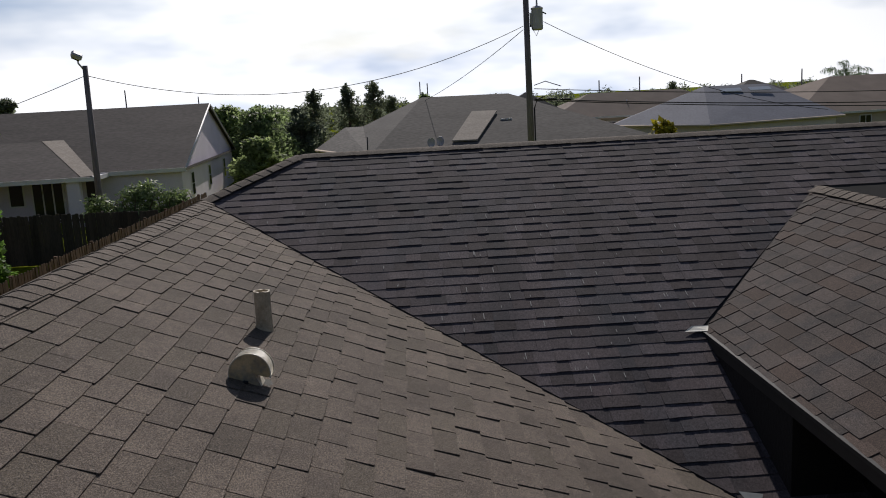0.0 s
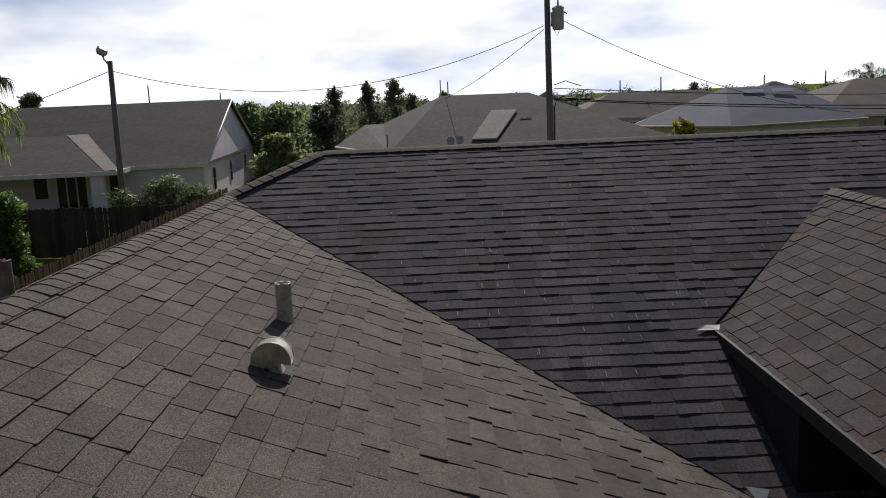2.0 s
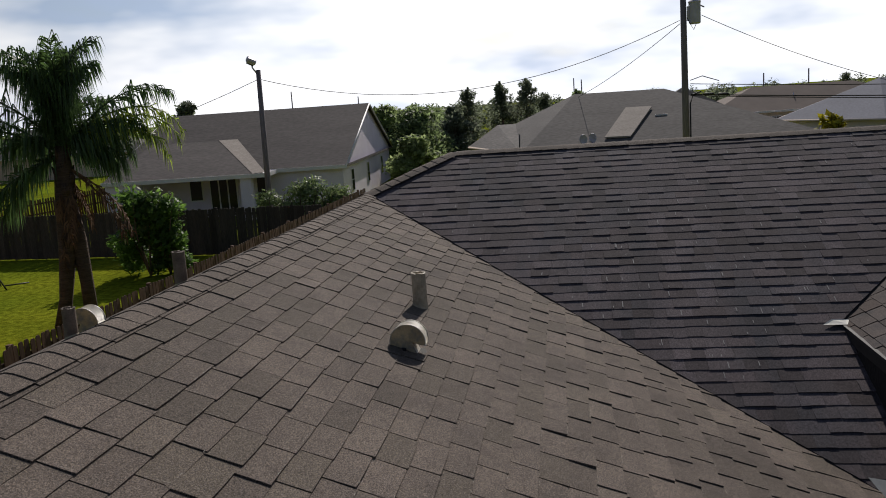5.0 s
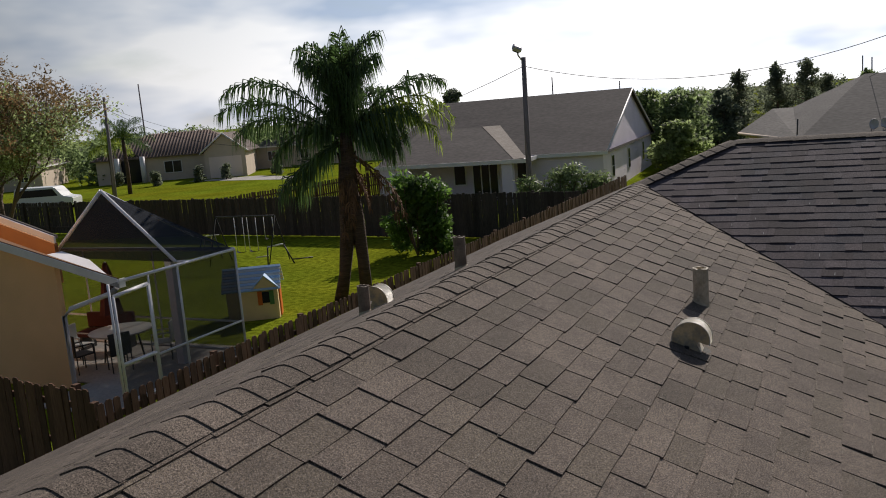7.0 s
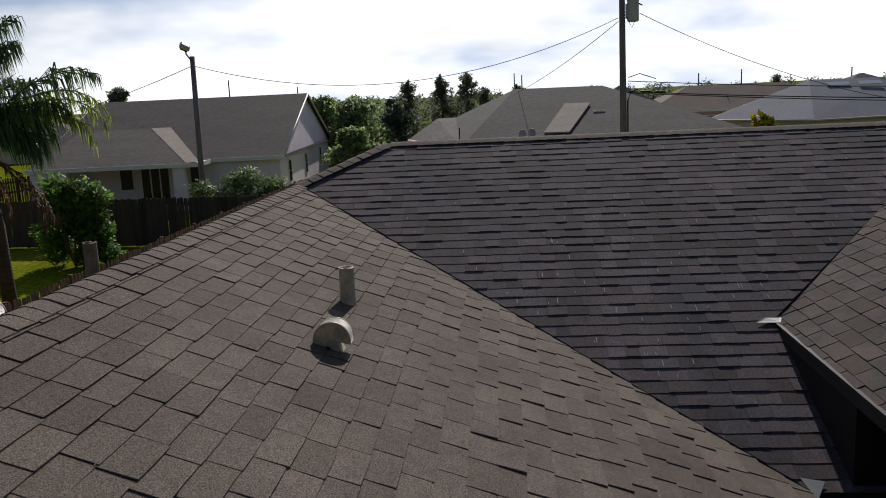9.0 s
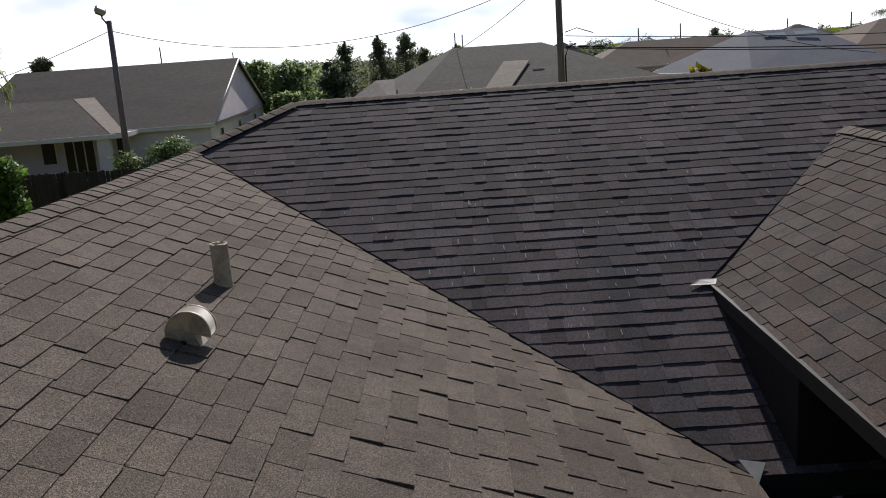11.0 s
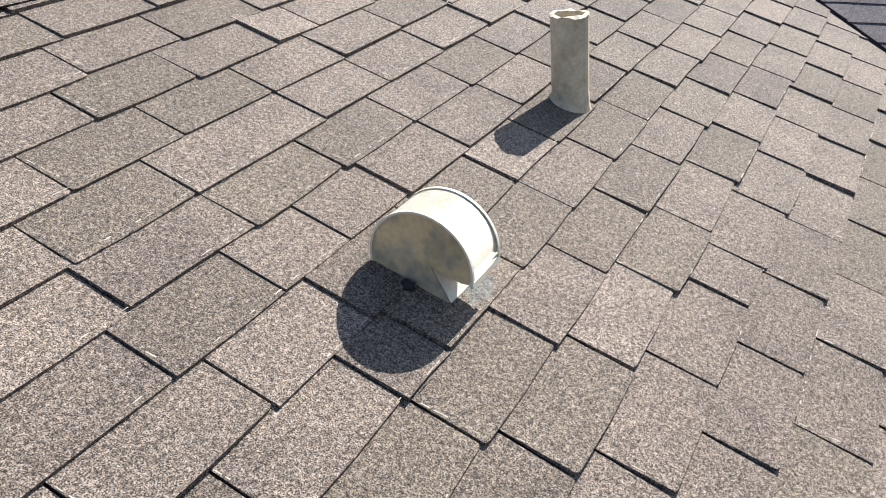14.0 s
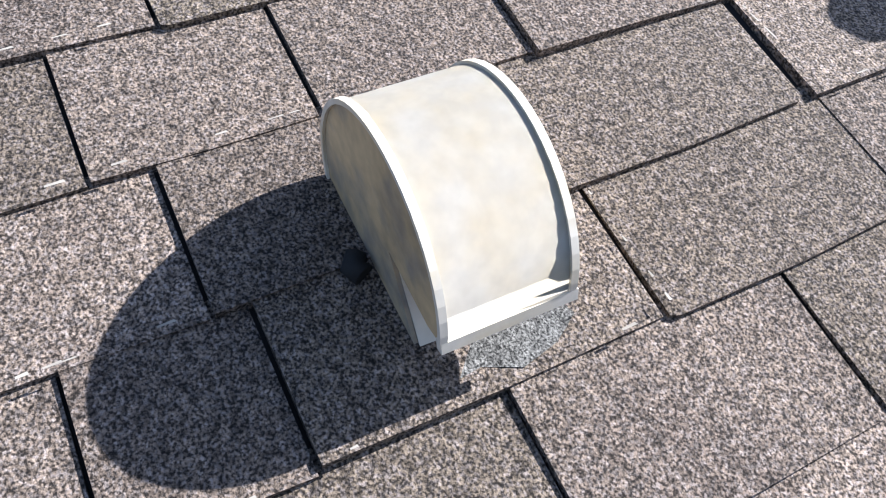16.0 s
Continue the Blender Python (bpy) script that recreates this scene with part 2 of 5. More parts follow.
FROND_DRY = material("dry_frond", (0.16, 0.085, 0.045), 0.8, scale=1.5, vary=0.3, per_piece=0.3)
BARK = material("bark", (0.13, 0.095, 0.070), 0.95, scale=3, vary=0.3, fine=0.2, fine_scale=25, bump=0.6, bump_scale=20)
PALM_BARK = material("palm_bark", (0.095, 0.062, 0.046), 0.95, scale=2, vary=0.3, fine=0.25, fine_scale=14, stretch=(0.5, 0.5, 4), bump=0.6, bump_scale=14)
PLASTIC_TAN = material("tan_plastic", (0.88, 0.66, 0.34), 0.45, scale=3, vary=0.06)
PLASTIC_BLUE = material("blue_plastic", (0.42, 0.60, 0.82), 0.45, scale=3, vary=0.08)
PLASTIC_ORANGE = material("orange_plastic", (0.70, 0.16, 0.03), 0.45, vary=0.06)
PLASTIC_GREEN = material("green_plastic", (0.10, 0.24, 0.08), 0.45, vary=0.06)
PATIO_WHITE = material("white_resin", (0.62, 0.62, 0.58), 0.5, scale=4, vary=0.06)
CANVAS_RED = material("faded_red_canvas", (0.10, 0.031, 0.026), 0.9, scale=3, vary=0.2)
DARK_METAL = material("dark_metal", (0.05, 0.05, 0.05), 0.5, scale=3, vary=0.2)
CAR_WHITE = material("white_car_paint", (0.75, 0.75, 0.74), 0.25, vary=0.0, spec=0.5)
RUBBER = material("rubber", (0.02, 0.02, 0.02), 0.8, vary=0.0)


# ---- building helpers ----
def mesh_of(bm, name, mats):
    me = bpy.data.meshes.new(name)
    bm.to_mesh(me)
    bm.free()
    for m in mats if isinstance(mats, (list, tuple)) else [mats]:
        me.materials.append(m)
    return me


def part(name, bm, mat, parent=None, label="", at=None):
    """Links a bmesh as one mesh object under a thing or part."""
    ob = new(name, mesh_of(bm, name, mat))
    if parent is not None:
        ob.parent = parent
    if at is not None:
        ob.matrix_local = at
    if label:
        ob["label"] = label
    return ob


def thing(name, label, category, at=None, group="", kind=""):
    """An Empty at the base of a thing."""
    ob = new(name)
    ob.empty_display_size = 0.2
    if at is not None:
        ob.matrix_world = at
    return tagged(ob, label, category, group, kind)


def add_box(bm, x0, x1, y0, y1, z0, z1, m=None, bevel=0.0):
    vs = [bm.verts.new((x, y, z)) for x in (x0, x1) for y in (y0, y1) for z in (z0, z1)]
    fs = [bm.faces.new([vs[i] for i in q]) for q in ((0, 1, 3, 2), (4, 6, 7, 5), (0, 4, 5, 1), (2, 3, 7, 6), (0, 2, 6, 4), (1, 5, 7, 3))]
    if bevel:
        es = list({e for f in fs for e in f.edges})
        out = bmesh.ops.bevel(bm, geom=es, offset=bevel, segments=1, affect="EDGES", profile=0.5)
        vs = list({v for f in out["faces"] for v in f.verts} | {v for v in vs if v.is_valid})
    if m is not None:
        bmesh.ops.transform(bm, matrix=m, verts=vs)
    return bm


def box(*a, **k):
    return add_box(bmesh.new(), *a, **k)


def add_tube(bm, points, radius, sides=8, cap=True):
    """A tube along points; radius a number or one for each point."""
    pts = [Vector(p) for p in points]
    rs = radius if isinstance(radius, (list, tuple)) else [radius] * len(pts)
    rings = []
    for i, p in enumerate(pts):
        d = (pts[min(i + 1, len(pts) - 1)] - pts[max(i - 1, 0)]).normalized()
        a = d.cross(Vector((0, 0, 1)) if abs(d.z) < 0.95 else Vector((1, 0, 0))).normalized()
        b = d.cross(a)
        rings.append([bm.verts.new(p + rs[i] * (math.cos(2 * math.pi * k / sides) * a + math.sin(2 * math.pi * k / sides) * b)) for k in range(sides)])
    for r0, r1 in zip(rings, rings[1:]):
        for k in range(sides):
            bm.faces.new((r0[k], r0[(k + 1) % sides], r1[(k + 1) % sides], r1[k])).smooth = True
    if cap:
        bm.faces.new(list(reversed(rings[0])))
        bm.faces.new(rings[-1])
    return bm


def tube(points, radius, sides=8, cap=True):
    return add_tube(bmesh.new(), points, radius, sides, cap)


def prism(poly, axis_from, axis_to):
    """Extrudes a polygon of (x, z) along y."""
    bm = bmesh.new()
    a = [bm.verts.new((x, axis_from, z)) for x, z in poly]
    b = [bm.verts.new((x, axis_to, z)) for x, z in poly]
    bm.faces.new(a)
    bm.faces.new(list(reversed(b)))
    for i in range(len(poly)):
        j = (i + 1) % len(poly)
        bm.faces.new((a[j], a[i], b[i], b[j]))
    bmesh.ops.recalc_face_normals(bm, faces=bm.faces)
    return bm


def slab(corners, thick):
    """A sheet over the given corners, with thickness downwards."""
    bm = bmesh.new()
    top = [bm.verts.new(c) for c in corners]
    low = [bm.verts.new(Vector(c) - Vector((0, 0, thick))) for c in corners]
    bm.faces.new(top)
    bm.faces.new(list(reversed(low)))
    for i in range(len(top)):
        j = (i + 1) % len(top)
        bm.faces.new((top[j], top[i], low[i], low[j]))
    bmesh.ops.recalc_face_normals(bm, faces=bm.faces)
    return bm


# ---- ground ----
def ground_sheet():
    bm = bmesh.new()
    vs = [bm.verts.new(c) for c in ((-2500, -2500, 0), (2500, -2500, 0), (2500, 2500, 0), (-2500, 2500, 0))]
    bm.faces.new(vs)
    return tagged(part("ground", bm, GRASS), "mown yellow-green lawn of back yards", "lawn", kind="structure")


ground_sheet()

# ---- the shingled house: planes of the roof ----
S, SC = 0.3985, 0.4585                  # pitch of the main roofs, pitch of the raised wing
K, KC = math.hypot(1, S), math.hypot(1, SC)
XE, YE, YB, YR = 4.62, 6.42, 11.0, 12.03   # wing's eave, main eave, inner corner at ridge height, main ridge
XC, YC, XCE, YCE = 6.985, 10.457, 4.93, 8.25   # raised wing: ridge, its end, eave, eave's end
TAB, EXPO = 0.333, 0.165


def main_z(y):
    return Z0 + S * (y - YB)


def deck(name, corners, label, mat=FELT, thick=0.05):
    return tagged(part(name, slab(corners, thick), mat), label, "roof", kind="structure")


roof_wing = deck("roof_1", [(XE, -6, Z0 - S * XE), (XE, YB - XE, Z0 - S * XE), (0, YB, Z0), (0, -6, Z0)],
                 "brown-grey asphalt shingle roof slope of a house wing")
roof_main = deck("roof_2", [(YB - YE, YE, main_z(YE)), (14, YE, main_z(YE)), (14, YR, main_z(YR)), (YR - YB, YR, main_z(YR)), (0, YB, Z0)],
                 "weathered asphalt shingle main roof slope, shade in its colour")
CZ = Z0 - 0.17
CZE = CZ - SC * (XC - XCE)
roof_raised = deck("roof_3", [(XCE, -6, CZE), (XC, -6, CZ), (XC, YC, CZ), (XCE, YCE, CZE)],
                   "brown asphalt shingle slope of the raised wing")
roof_garden = deck("roof_4", [(-XE, -6, Z0 - S * XE), (0, -6, Z0), (0, YB, Z0), (YR - YB, YR, main_z(YR)), (-XE, YR + XE + YR - YB, Z0 - S * XE)],
     "brown-grey shingle slope on the garden side", SHINGLE)
deck("roof_5", [(YR - YB, YR, main_z(YR)), (14, YR, main_z(YR)), (14, 17.6, main_z(YR) - S * (17.6 - YR)), (-XE, 17.6, Z0 - S * XE)],
     "shingle slope on the back of the house", SHINGLE)
deck("roof_6", [(XC, -6, CZ), (XC + 3, -6, CZ - 3 * SC), (XC + 3, YC, CZ - 3 * SC), (XC, YC, CZ)], "shingle slope behind the raised ridge", SHINGLE)


def keep(poly, a, b, c):
    """The piece of a polygon where a p + b q + c >= 0."""
    out = []
    for i, (p1, q1) in enumerate(poly):
        p0, q0 = poly[i - 1]
        d0, d1 = a * p0 + b * q0 + c, a * p1 + b * q1 + c
        if (d0 >= 0) != (d1 >= 0):
            f = d0 / (d0 - d1)
            out.append((p0 + f * (p1 - p0), q0 + f * (q1 - q0)))
        if d1 >= 0:
            out.append((p1, q1))
    return out


def frame_of(along, up):
    a, u = Vector(along).normalized(), Vector(up).normalized()
    n = a.cross(u)
    return a, u, n


def tab_mesh(name, lift, sag, rng, tab, expo, gap, mat, curl=0.0):
    """One whole tab: a thin wedge with a thick, slightly worn butt edge."""
    w, l = tab - gap, expo + 0.02
    j = [rng.uniform(-0.004, 0.004) for _ in range(4)]
    xs = (0.0, w * 0.5 + j[2], w)
    low = [(xs[0] + 0.001, 0.004 + j[0], lift - 0.001), (xs[0] + 0.010, j[0], lift), (xs[1], j[3], lift + sag), (xs[2] - 0.010, j[1], lift), (xs[2] - 0.001, 0.005 + j[1], lift - 0.001)]
    rise = lambda x: curl * (1 - x / w) if curl > 0 else -curl * x / w
    low = [(x, y, z + rise(x)) for x, y, z in low]
    top = [(0.0, l, 0.001 + 0.5 * rise(0.0)), (w, l, 0.001 + 0.5 * rise(w))]
    me = bpy.data.meshes.new(name)
    v = low + top + [(x, y, 0.0) for x, y, z in low]
    n = len(low)
    f = [tuple(range(n)) + (n + 1, n)]
    f += [(i + 1, i, n + 2 + i, n + 3 + i) for i in range(n - 1)]
    f += [(0, n, n + 2), (n - 1, n + 2 + n - 1, n + 1)]
    me.from_pydata(v, [], f)
    me.materials.append(mat)
    return me


def shingles(parent, origin, along, up, first, courses, span, clips, cuts, near, lift, seed, label, tab=TAB, expo=EXPO, gap=0.008, uneven=1.0, mat=None, worn=0, curl=0.0, wave=0.003, butts=(-0.2, -0.1, 0.0, 0.0, 0.12, 0.28), frayed=0.0):
    """Courses of tabs up a slope. near(p, q) picks whole tabs that are parts of their own; all others are joined.
    curl lifts one side edge of the old tabs, wave bends their lower edge, butts spreads their thickness."""
    rng = random.Random(seed)
    a, u, n = frame_of(along, up)
    o = Vector(origin)
    mat, g2 = mat or SHINGLE, gap / 2
    kinds = [tab_mesh("shingle", lift * (1 + f * uneven), g * uneven, rng, tab, expo, gap, mat, curl * c)
             for f, g, c in zip(butts, (0.0, 0.0015, 0.001, -0.001, 0.002, 0.0), (0.6, 0.45, 0.8, 0.5, 0.95, 0.7))]
    verts, faces, made = [], [], 0
    fray_v, fray_f, frng = [], [], random.Random(seed + 100)
    turn = Matrix((a, u, n)).transposed().to_4x4()
    for i in range(courses):
        q0 = first + i * expo
        edges = cuts(i, rng, span)
        wear = 1.5 if i < worn else 1.0
        for p0, p1 in zip(edges, edges[1:]):
            ga, gb = (g2 * wear * (1 + uneven * rng.uniform(-0.25, 0.4)) for _ in (0, 1))
            bend = rng.uniform(-wave, wave)
            rect = [(p0 + ga, q0), ((p0 + p1) / 2, q0 + bend), (p1 - gb, q0 - bend * 0.3), (p1 - gb, q0 + expo + 0.02), (p0 + ga, q0 + expo + 0.02)]
            poly = rect
            for c in clips(q0):
                poly = keep(poly, *c) if len(poly) > 2 else []
            if len(poly) < 3:
                continue
            dq, tilt = rng.uniform(-0.5, 0.5) * lift * uneven + rng.uniform(-wave, wave), curl * rng.uniform(0.4, 1.7)
            if frayed and poly == rect:
                # bare pale mat showing in short bits along a side edge or the lower edge
                for side in (0, 1):
                    for _ in range(frng.choice((2, 4, 7)) if frng.random() < frayed else 0):
                        w, ln, at = frng.uniform(0.0015, 0.0035), frng.uniform(0.005, 0.022), frng.random()
                        if side:
                            b0 = (p0 + ga + 0.001, q0 + at * (expo - ln))
                            quad = (b0, (b0[0] + w, b0[1]), (b0[0] + w * 0.6, b0[1] + ln), (b0[0], b0[1] + ln * 0.9))
                        else:
                            b0 = (p0 + ga + at * (p1 - p0 - ln - ga), q0 + dq)
                            quad = (b0, (b0[0] + ln, b0[1]), (b0[0] + ln * 0.9, b0[1] + w), (b0[0], b0[1] + w * 0.7))
                        k0 = len(fray_v)
                        for p, q in quad:
                            fray_v.append(o + a * p + u * q + n * (0.0085 + (lift * 1.6 + abs(curl)) * (1 - (q - q0) / expo)))
                        fray_f.append((k0, k0 + 1, k0 + 2, k0 + 3))
            if poly == rect and abs(p1 - p0 - tab) < 0.012 and made < 300 and near((p0 + p1) / 2, q0):
                ob = new("shingle", rng.choice(kinds))
                ob.parent = parent
                ob.matrix_world = Matrix.Translation(o + a * (p0 + g2) + u * (q0 + dq) + n * 0.003) @ turn @ Matrix.Rotation(rng.gauss(0, 0.008), 4, "Z")
                made += 1
                continue
            hb = lift * wear * (1 + uneven * rng.choice(butts))
            base = len(verts)
            m = len(poly)
            for p, q in poly:
                f = (p - p0) / (p1 - p0)
                h = 0.003 + hb + (0.001 - hb) * (q - q0) / (expo + 0.02) + (tilt * (1 - f) if curl > 0 else -tilt * f)
                verts.append(o + a * p + u * (q + dq) + n * h)
            for p, q in poly:
                verts.append(o + a * p + u * (q + dq))
            faces.append(tuple(range(base, base + m)))
            for k in range(m):
                k2 = (k + 1) % m
                faces.append((base + k2, base + k, base + m + k, base + m + k2))
    me = bpy.data.meshes.new("shingle_field")
    me.from_pydata(verts, [], faces)
    me.materials.append(mat)
    ob = new("shingle_field", me)
    ob.parent = parent
    tagged(ob, label, kind="stuff")
    if fray_f:
        me = bpy.data.meshes.new("frayed_edge")
        me.from_pydata(fray_v, [], fray_f)
        me.materials.append(FRAYED_MAT)
        ob = new("frayed_edge", me)
        ob.parent = parent
        tagged(ob, "pale frayed bits along worn tab edges", kind="stuff")


def regular(step, tab=TAB):
    def cuts(i, rng, span):
        start = span[0] - rng.random() * 0.05 - (i * step) % tab
        out = [start]
        while out[-1] < span[1]:
            out.append(out[-1] + tab * (rng.uniform(0.45, 0.8) if rng.random() < 0.06 else 1.0))
        return out
    return cuts


def laminated(i, rng, span):
    """Random tooth widths along a course of laminated shingles."""
    out = [span[0] - rng.random() * 0.2]
    while out[-1] < span[1]:
        out.append(out[-1] + rng.choice((0.12, 0.15, 0.19, 0.19, 0.19, 0.24, 0.30)))
    return out


# joints of the courses round the vent, by course from the ridge
JOINTS = {5: (5.60, 5.93), 6: (5.783, 6.265, 6.585), 7: (5.437, 5.79, 6.125, 6.458), 8: (5.372, 5.675, 5.906, 6.158, 6.470, 6.820), 9: (5.436, 5.734, 6.09, 6.434, 6.715),
          10: (5.602, 5.768, 6.115, 6.440, 6.775), 11: (5.61, 5.942, 6.256), 12: (5.66, 5.998, 6.322)}


def wing_cuts(i, rng, span):
    n = 30 - i
    if n not in JOINTS:
        return regular(0.137)(i, rng, span)
    out = list(JOINTS[n])
    while out[-1] < span[1]:
        out.append(out[-1] + TAB)
    while out[0] > span[0]:
        out.insert(0, out[0] - TAB)
    return out


# ---- ridge caps ----
def cap_mesh(name, fall_l, fall_r, half=0.15):
    prof = []
    for k in range(9):
        x = half * (k - 4) / 4
        f = fall_l if x < 0 else fall_r
        prof.append((x, -f * (math.hypot(x, 0.032) - 0.032) - 0.004))
    l, v, f = 0.20, [], []
    for y, h in ((0.0, 0.011), (l, 0.004)):
        v += [(x, y, z + h) for x, z in prof]
    for h in (0.011, 0.002):
        v += [(x, 0.0, z + h) for x, z in prof]
    n = len(prof)
    for k in range(n - 1):
        f.append((k, k + 1, n + k + 1, n + k))
    for k in range(n - 1):
        f.append((2 * n + k + 1, 2 * n + k, 3 * n + k, 3 * n + k + 1))
    me = bpy.data.meshes.new(name)
    me.from_pydata(v, [], f)
    for k in range(n - 1):
        me.polygons[k].use_smooth = True
    me.materials.append(SHINGLE_CAP)
    return me


def caps(parent, start, end, fall_l, fall_r, seed, step=0.162, half=0.142):
    rng = random.Random(seed)
    a, b = Vector(start), Vector(end)
    d = (b - a).normalized()
    side = d.cross(Vector((0, 0, 1))).normalized()
    up = side.cross(d)
    me = cap_mesh("ridge_cap", fall_l, fall_r, half)
    for i in range(int((b - a).length / step)):
        ob = new("ridge_cap", me)
        ob.parent = parent
        spin = Matrix.Rotation(rng.uniform(-0.025, 0.025), 4, "Z") @ Matrix.Rotation(rng.uniform(-0.02, 0.02), 4, "Y")
        ob.matrix_world = Matrix.Translation(a + d * (i * step + rng.uniform(-0.006, 0.006))) @ Matrix((side, d, up)).transposed().to_4x4() @ spin


# ---- the house below its roofs ----
def wall(name, x0, x1, y0, y1, z0, z1, mat, label):
    return tagged(part(name, box(x0, x1, y0, y1, z0, z1), mat), label, "wall", kind="structure")


wall("wall_1", 4.0, 4.2, -5.5, 7.0, 0, Z0 - S * 4.2 - 0.06, STUCCO_SHADE, "stucco wall of the house wing, shade in its colour")
wall("wall_2", 5.45, 5.65, -5.5, 7.02, 0, CZE + 0.18, STUCCO_SHADE, "stucco wall below the raised wing, shade in its colour")
wall("wall_3", -4.2, -4.0, -5.5, 17.0, 0, Z0 - S * 4.2 - 0.06, STUCCO_SHADE, "stucco wall on the garden side, shade in its colour")
wall("wall_5", -3.99, 13.8, 16.8, 17.0, 0, Z0 - S * 4.4, STUCCO_SHADE, "stucco back wall of the house, shade in its colour")
wall("wall_6", -3.99, 3.99, -5.5, -5.3, 0, Z0 - S * 4.2 - 0.06, STUCCO_SHADE, "stucco end wall of the wing, shade in its colour")
wall("wall_7", 5.66, 10, -5.5, -5.3, 0, CZE, STUCCO_SHADE, "stucco end wall of the raised wing, shade in its colour")
# near-black side wall added flush under the raised eave, for the deep shade there
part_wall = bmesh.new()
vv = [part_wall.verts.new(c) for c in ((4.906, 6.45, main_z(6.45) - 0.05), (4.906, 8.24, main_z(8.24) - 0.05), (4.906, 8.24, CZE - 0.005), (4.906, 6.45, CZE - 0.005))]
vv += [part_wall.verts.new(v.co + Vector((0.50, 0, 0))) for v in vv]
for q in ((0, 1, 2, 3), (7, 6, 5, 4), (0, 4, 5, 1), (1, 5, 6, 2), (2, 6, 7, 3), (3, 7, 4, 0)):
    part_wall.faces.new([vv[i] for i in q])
tagged(part("wall_8", part_wall, STUCCO_SHADE), "near-black wall added for the shade under the raised eave", "wall", kind="structure")
# wall with a window at the back of the slot between the wings
for k, (x0, x1, z0, z1) in enumerate(((4.2, 4.78, 0, 2.26), (4.78, 5.45, 0, 0.9), (4.78, 5.45, 2.12, 2.26))):
    wall("wall_4" if k == 0 else "wall_4.%03d" % k, x0, x1, 6.85, 7.0, z0, z1, STUCCO_SHADE, "stucco wall with a window under the eave, shade in its colour")
win = thing("window_1", "dark window with pale frame beneath the eave", "window", pose(0, 0, 0), kind="structure")
part("pane", box(4.80, 5.43, 6.94, 6.95, 0.92, 2.10), GLASS_DARK, win)
for x in (4.78, 5.0, 5.36):
    part("window_frame", box(x, x + 0.05, 6.88, 6.93, 0.92, 2.10), ALUMINIUM, win)

# drip edges and fascias
fas = part("trim_1", box(XE - 0.015, XE + 0.015, -6, YB - XE - 0.02, Z0 - S * XE - 0.16, Z0 - S * XE - 0.012), FASCIA)
tagged(fas, "brown fascia board along the wing's eave", "fascia", kind="structure")
fas = part("trim_2", box(XE + 0.03, 14, YE - 0.03, YE, main_z(YE) - 0.17, main_z(YE) - 0.012), FASCIA)
tagged(fas, "brown fascia board along the main eave", "fascia", kind="structure")
fas = part("trim_3", box(XCE - 0.03, XCE, -6, YCE - 0.02, CZE - 0.11, CZE - 0.006), FASCIA)
tagged(fas, "brown fascia board along the raised eave", "fascia", kind="structure")
drip = part("trim_4", box(XCE - 0.036, XCE + 0.01, -6, YCE - 0.01, CZE - 0.022, CZE + 0.006), METAL_TRIM)
tagged(drip, "painted metal drip edge along the raised eave", "drip edge", kind="structure")
sof = part("trim_5", box(XCE + 0.002, 5.5, -6, 6.44, CZE - 0.11, CZE - 0.09), STUCCO_SHADE)
tagged(sof, "soffit under the raised eave, shade in its colour", "soffit", kind="structure")


def flap(points, label):
    bm = slab(points, 0.004)
    return tagged(part("flashing", bm, FLASHING), label, "flashing")


flap([(4.73, 8.17, main_z(8.17) + 0.03), (4.97, 8.16, CZE + 0.012), (4.99, 8.27, CZE + 0.03), (4.82, 8.24, main_z(8.24) + 0.03)], "bent cream metal flashing at the raised eave's end")
flap([(4.56, 6.50, main_z(6.5) + 0.03), (4.72, 6.47, main_z(6.46) + 0.03), (4.63, 6.34, main_z(6.42) - 0.03)], "cream metal flashing at the foot of the valley")


# ---- roof vents and pipes ----
def pipe_vent(x, y, height, radius, left=False):
    z = Z0 - S * abs(x)
    t = thing("vent_pipe", "brown painted plumbing vent pipe standing on shingles" if left else "weathered tan plumbing vent pipe standing on shingles", "vent pipe", pose(x, y, z), group="plumbing vent pipes")
    bm, rng, n = bmesh.new(), random.Random(3), 20
    rings = []
    for r, h in ((radius * 1.06, -0.05), (radius * 1.04, 0.03), (radius, 0.05), (radius, height - 0.012), (radius * 1.03, height - 0.008), (radius * 1.03, height), (radius * 0.80, height), (radius * 0.78, height - 0.12)):
        rings.append([bm.verts.new((r * math.cos(2 * math.pi * k / n), r * math.sin(2 * math.pi * k / n), h + (rng.uniform(-0.006, 0.004) if h >= height - 0.01 else 0))) for k in range(n)])
    for a, b in zip(rings, rings[1:]):
        for k in range(n):
            bm.faces.new((a[k], a[(k + 1) % n], b[(k + 1) % n], b[k]))
    bm.faces.new(rings[-1])
    part("pipe", bm, PVC_BROWN if left else PVC, t)
    side = -1 if left else 1
    fl = bmesh.new()
    ring0, ring1 = [], []
    for k in range(n):
        c, s_ = math.cos(2 * math.pi * k / n), math.sin(2 * math.pi * k / n)
        ring0.append(fl.verts.new((radius * 1.14 * c, radius * 1.14 * s_, 0.010 - side * S * radius * 1.14 * c)))
        ring1.append(fl.verts.new((radius * 1.03 * c, radius * 1.03 * s_, 0.030 - side * S * radius * 1.05 * c * 0.6)))
    for k in range(n):
        fl.faces.new((ring0[k], ring0[(k + 1) % n], ring1[(k + 1) % n], ring1[k]))
    part("boot", fl, PVC, t, "lead boot sealed to the shingles")
    return t


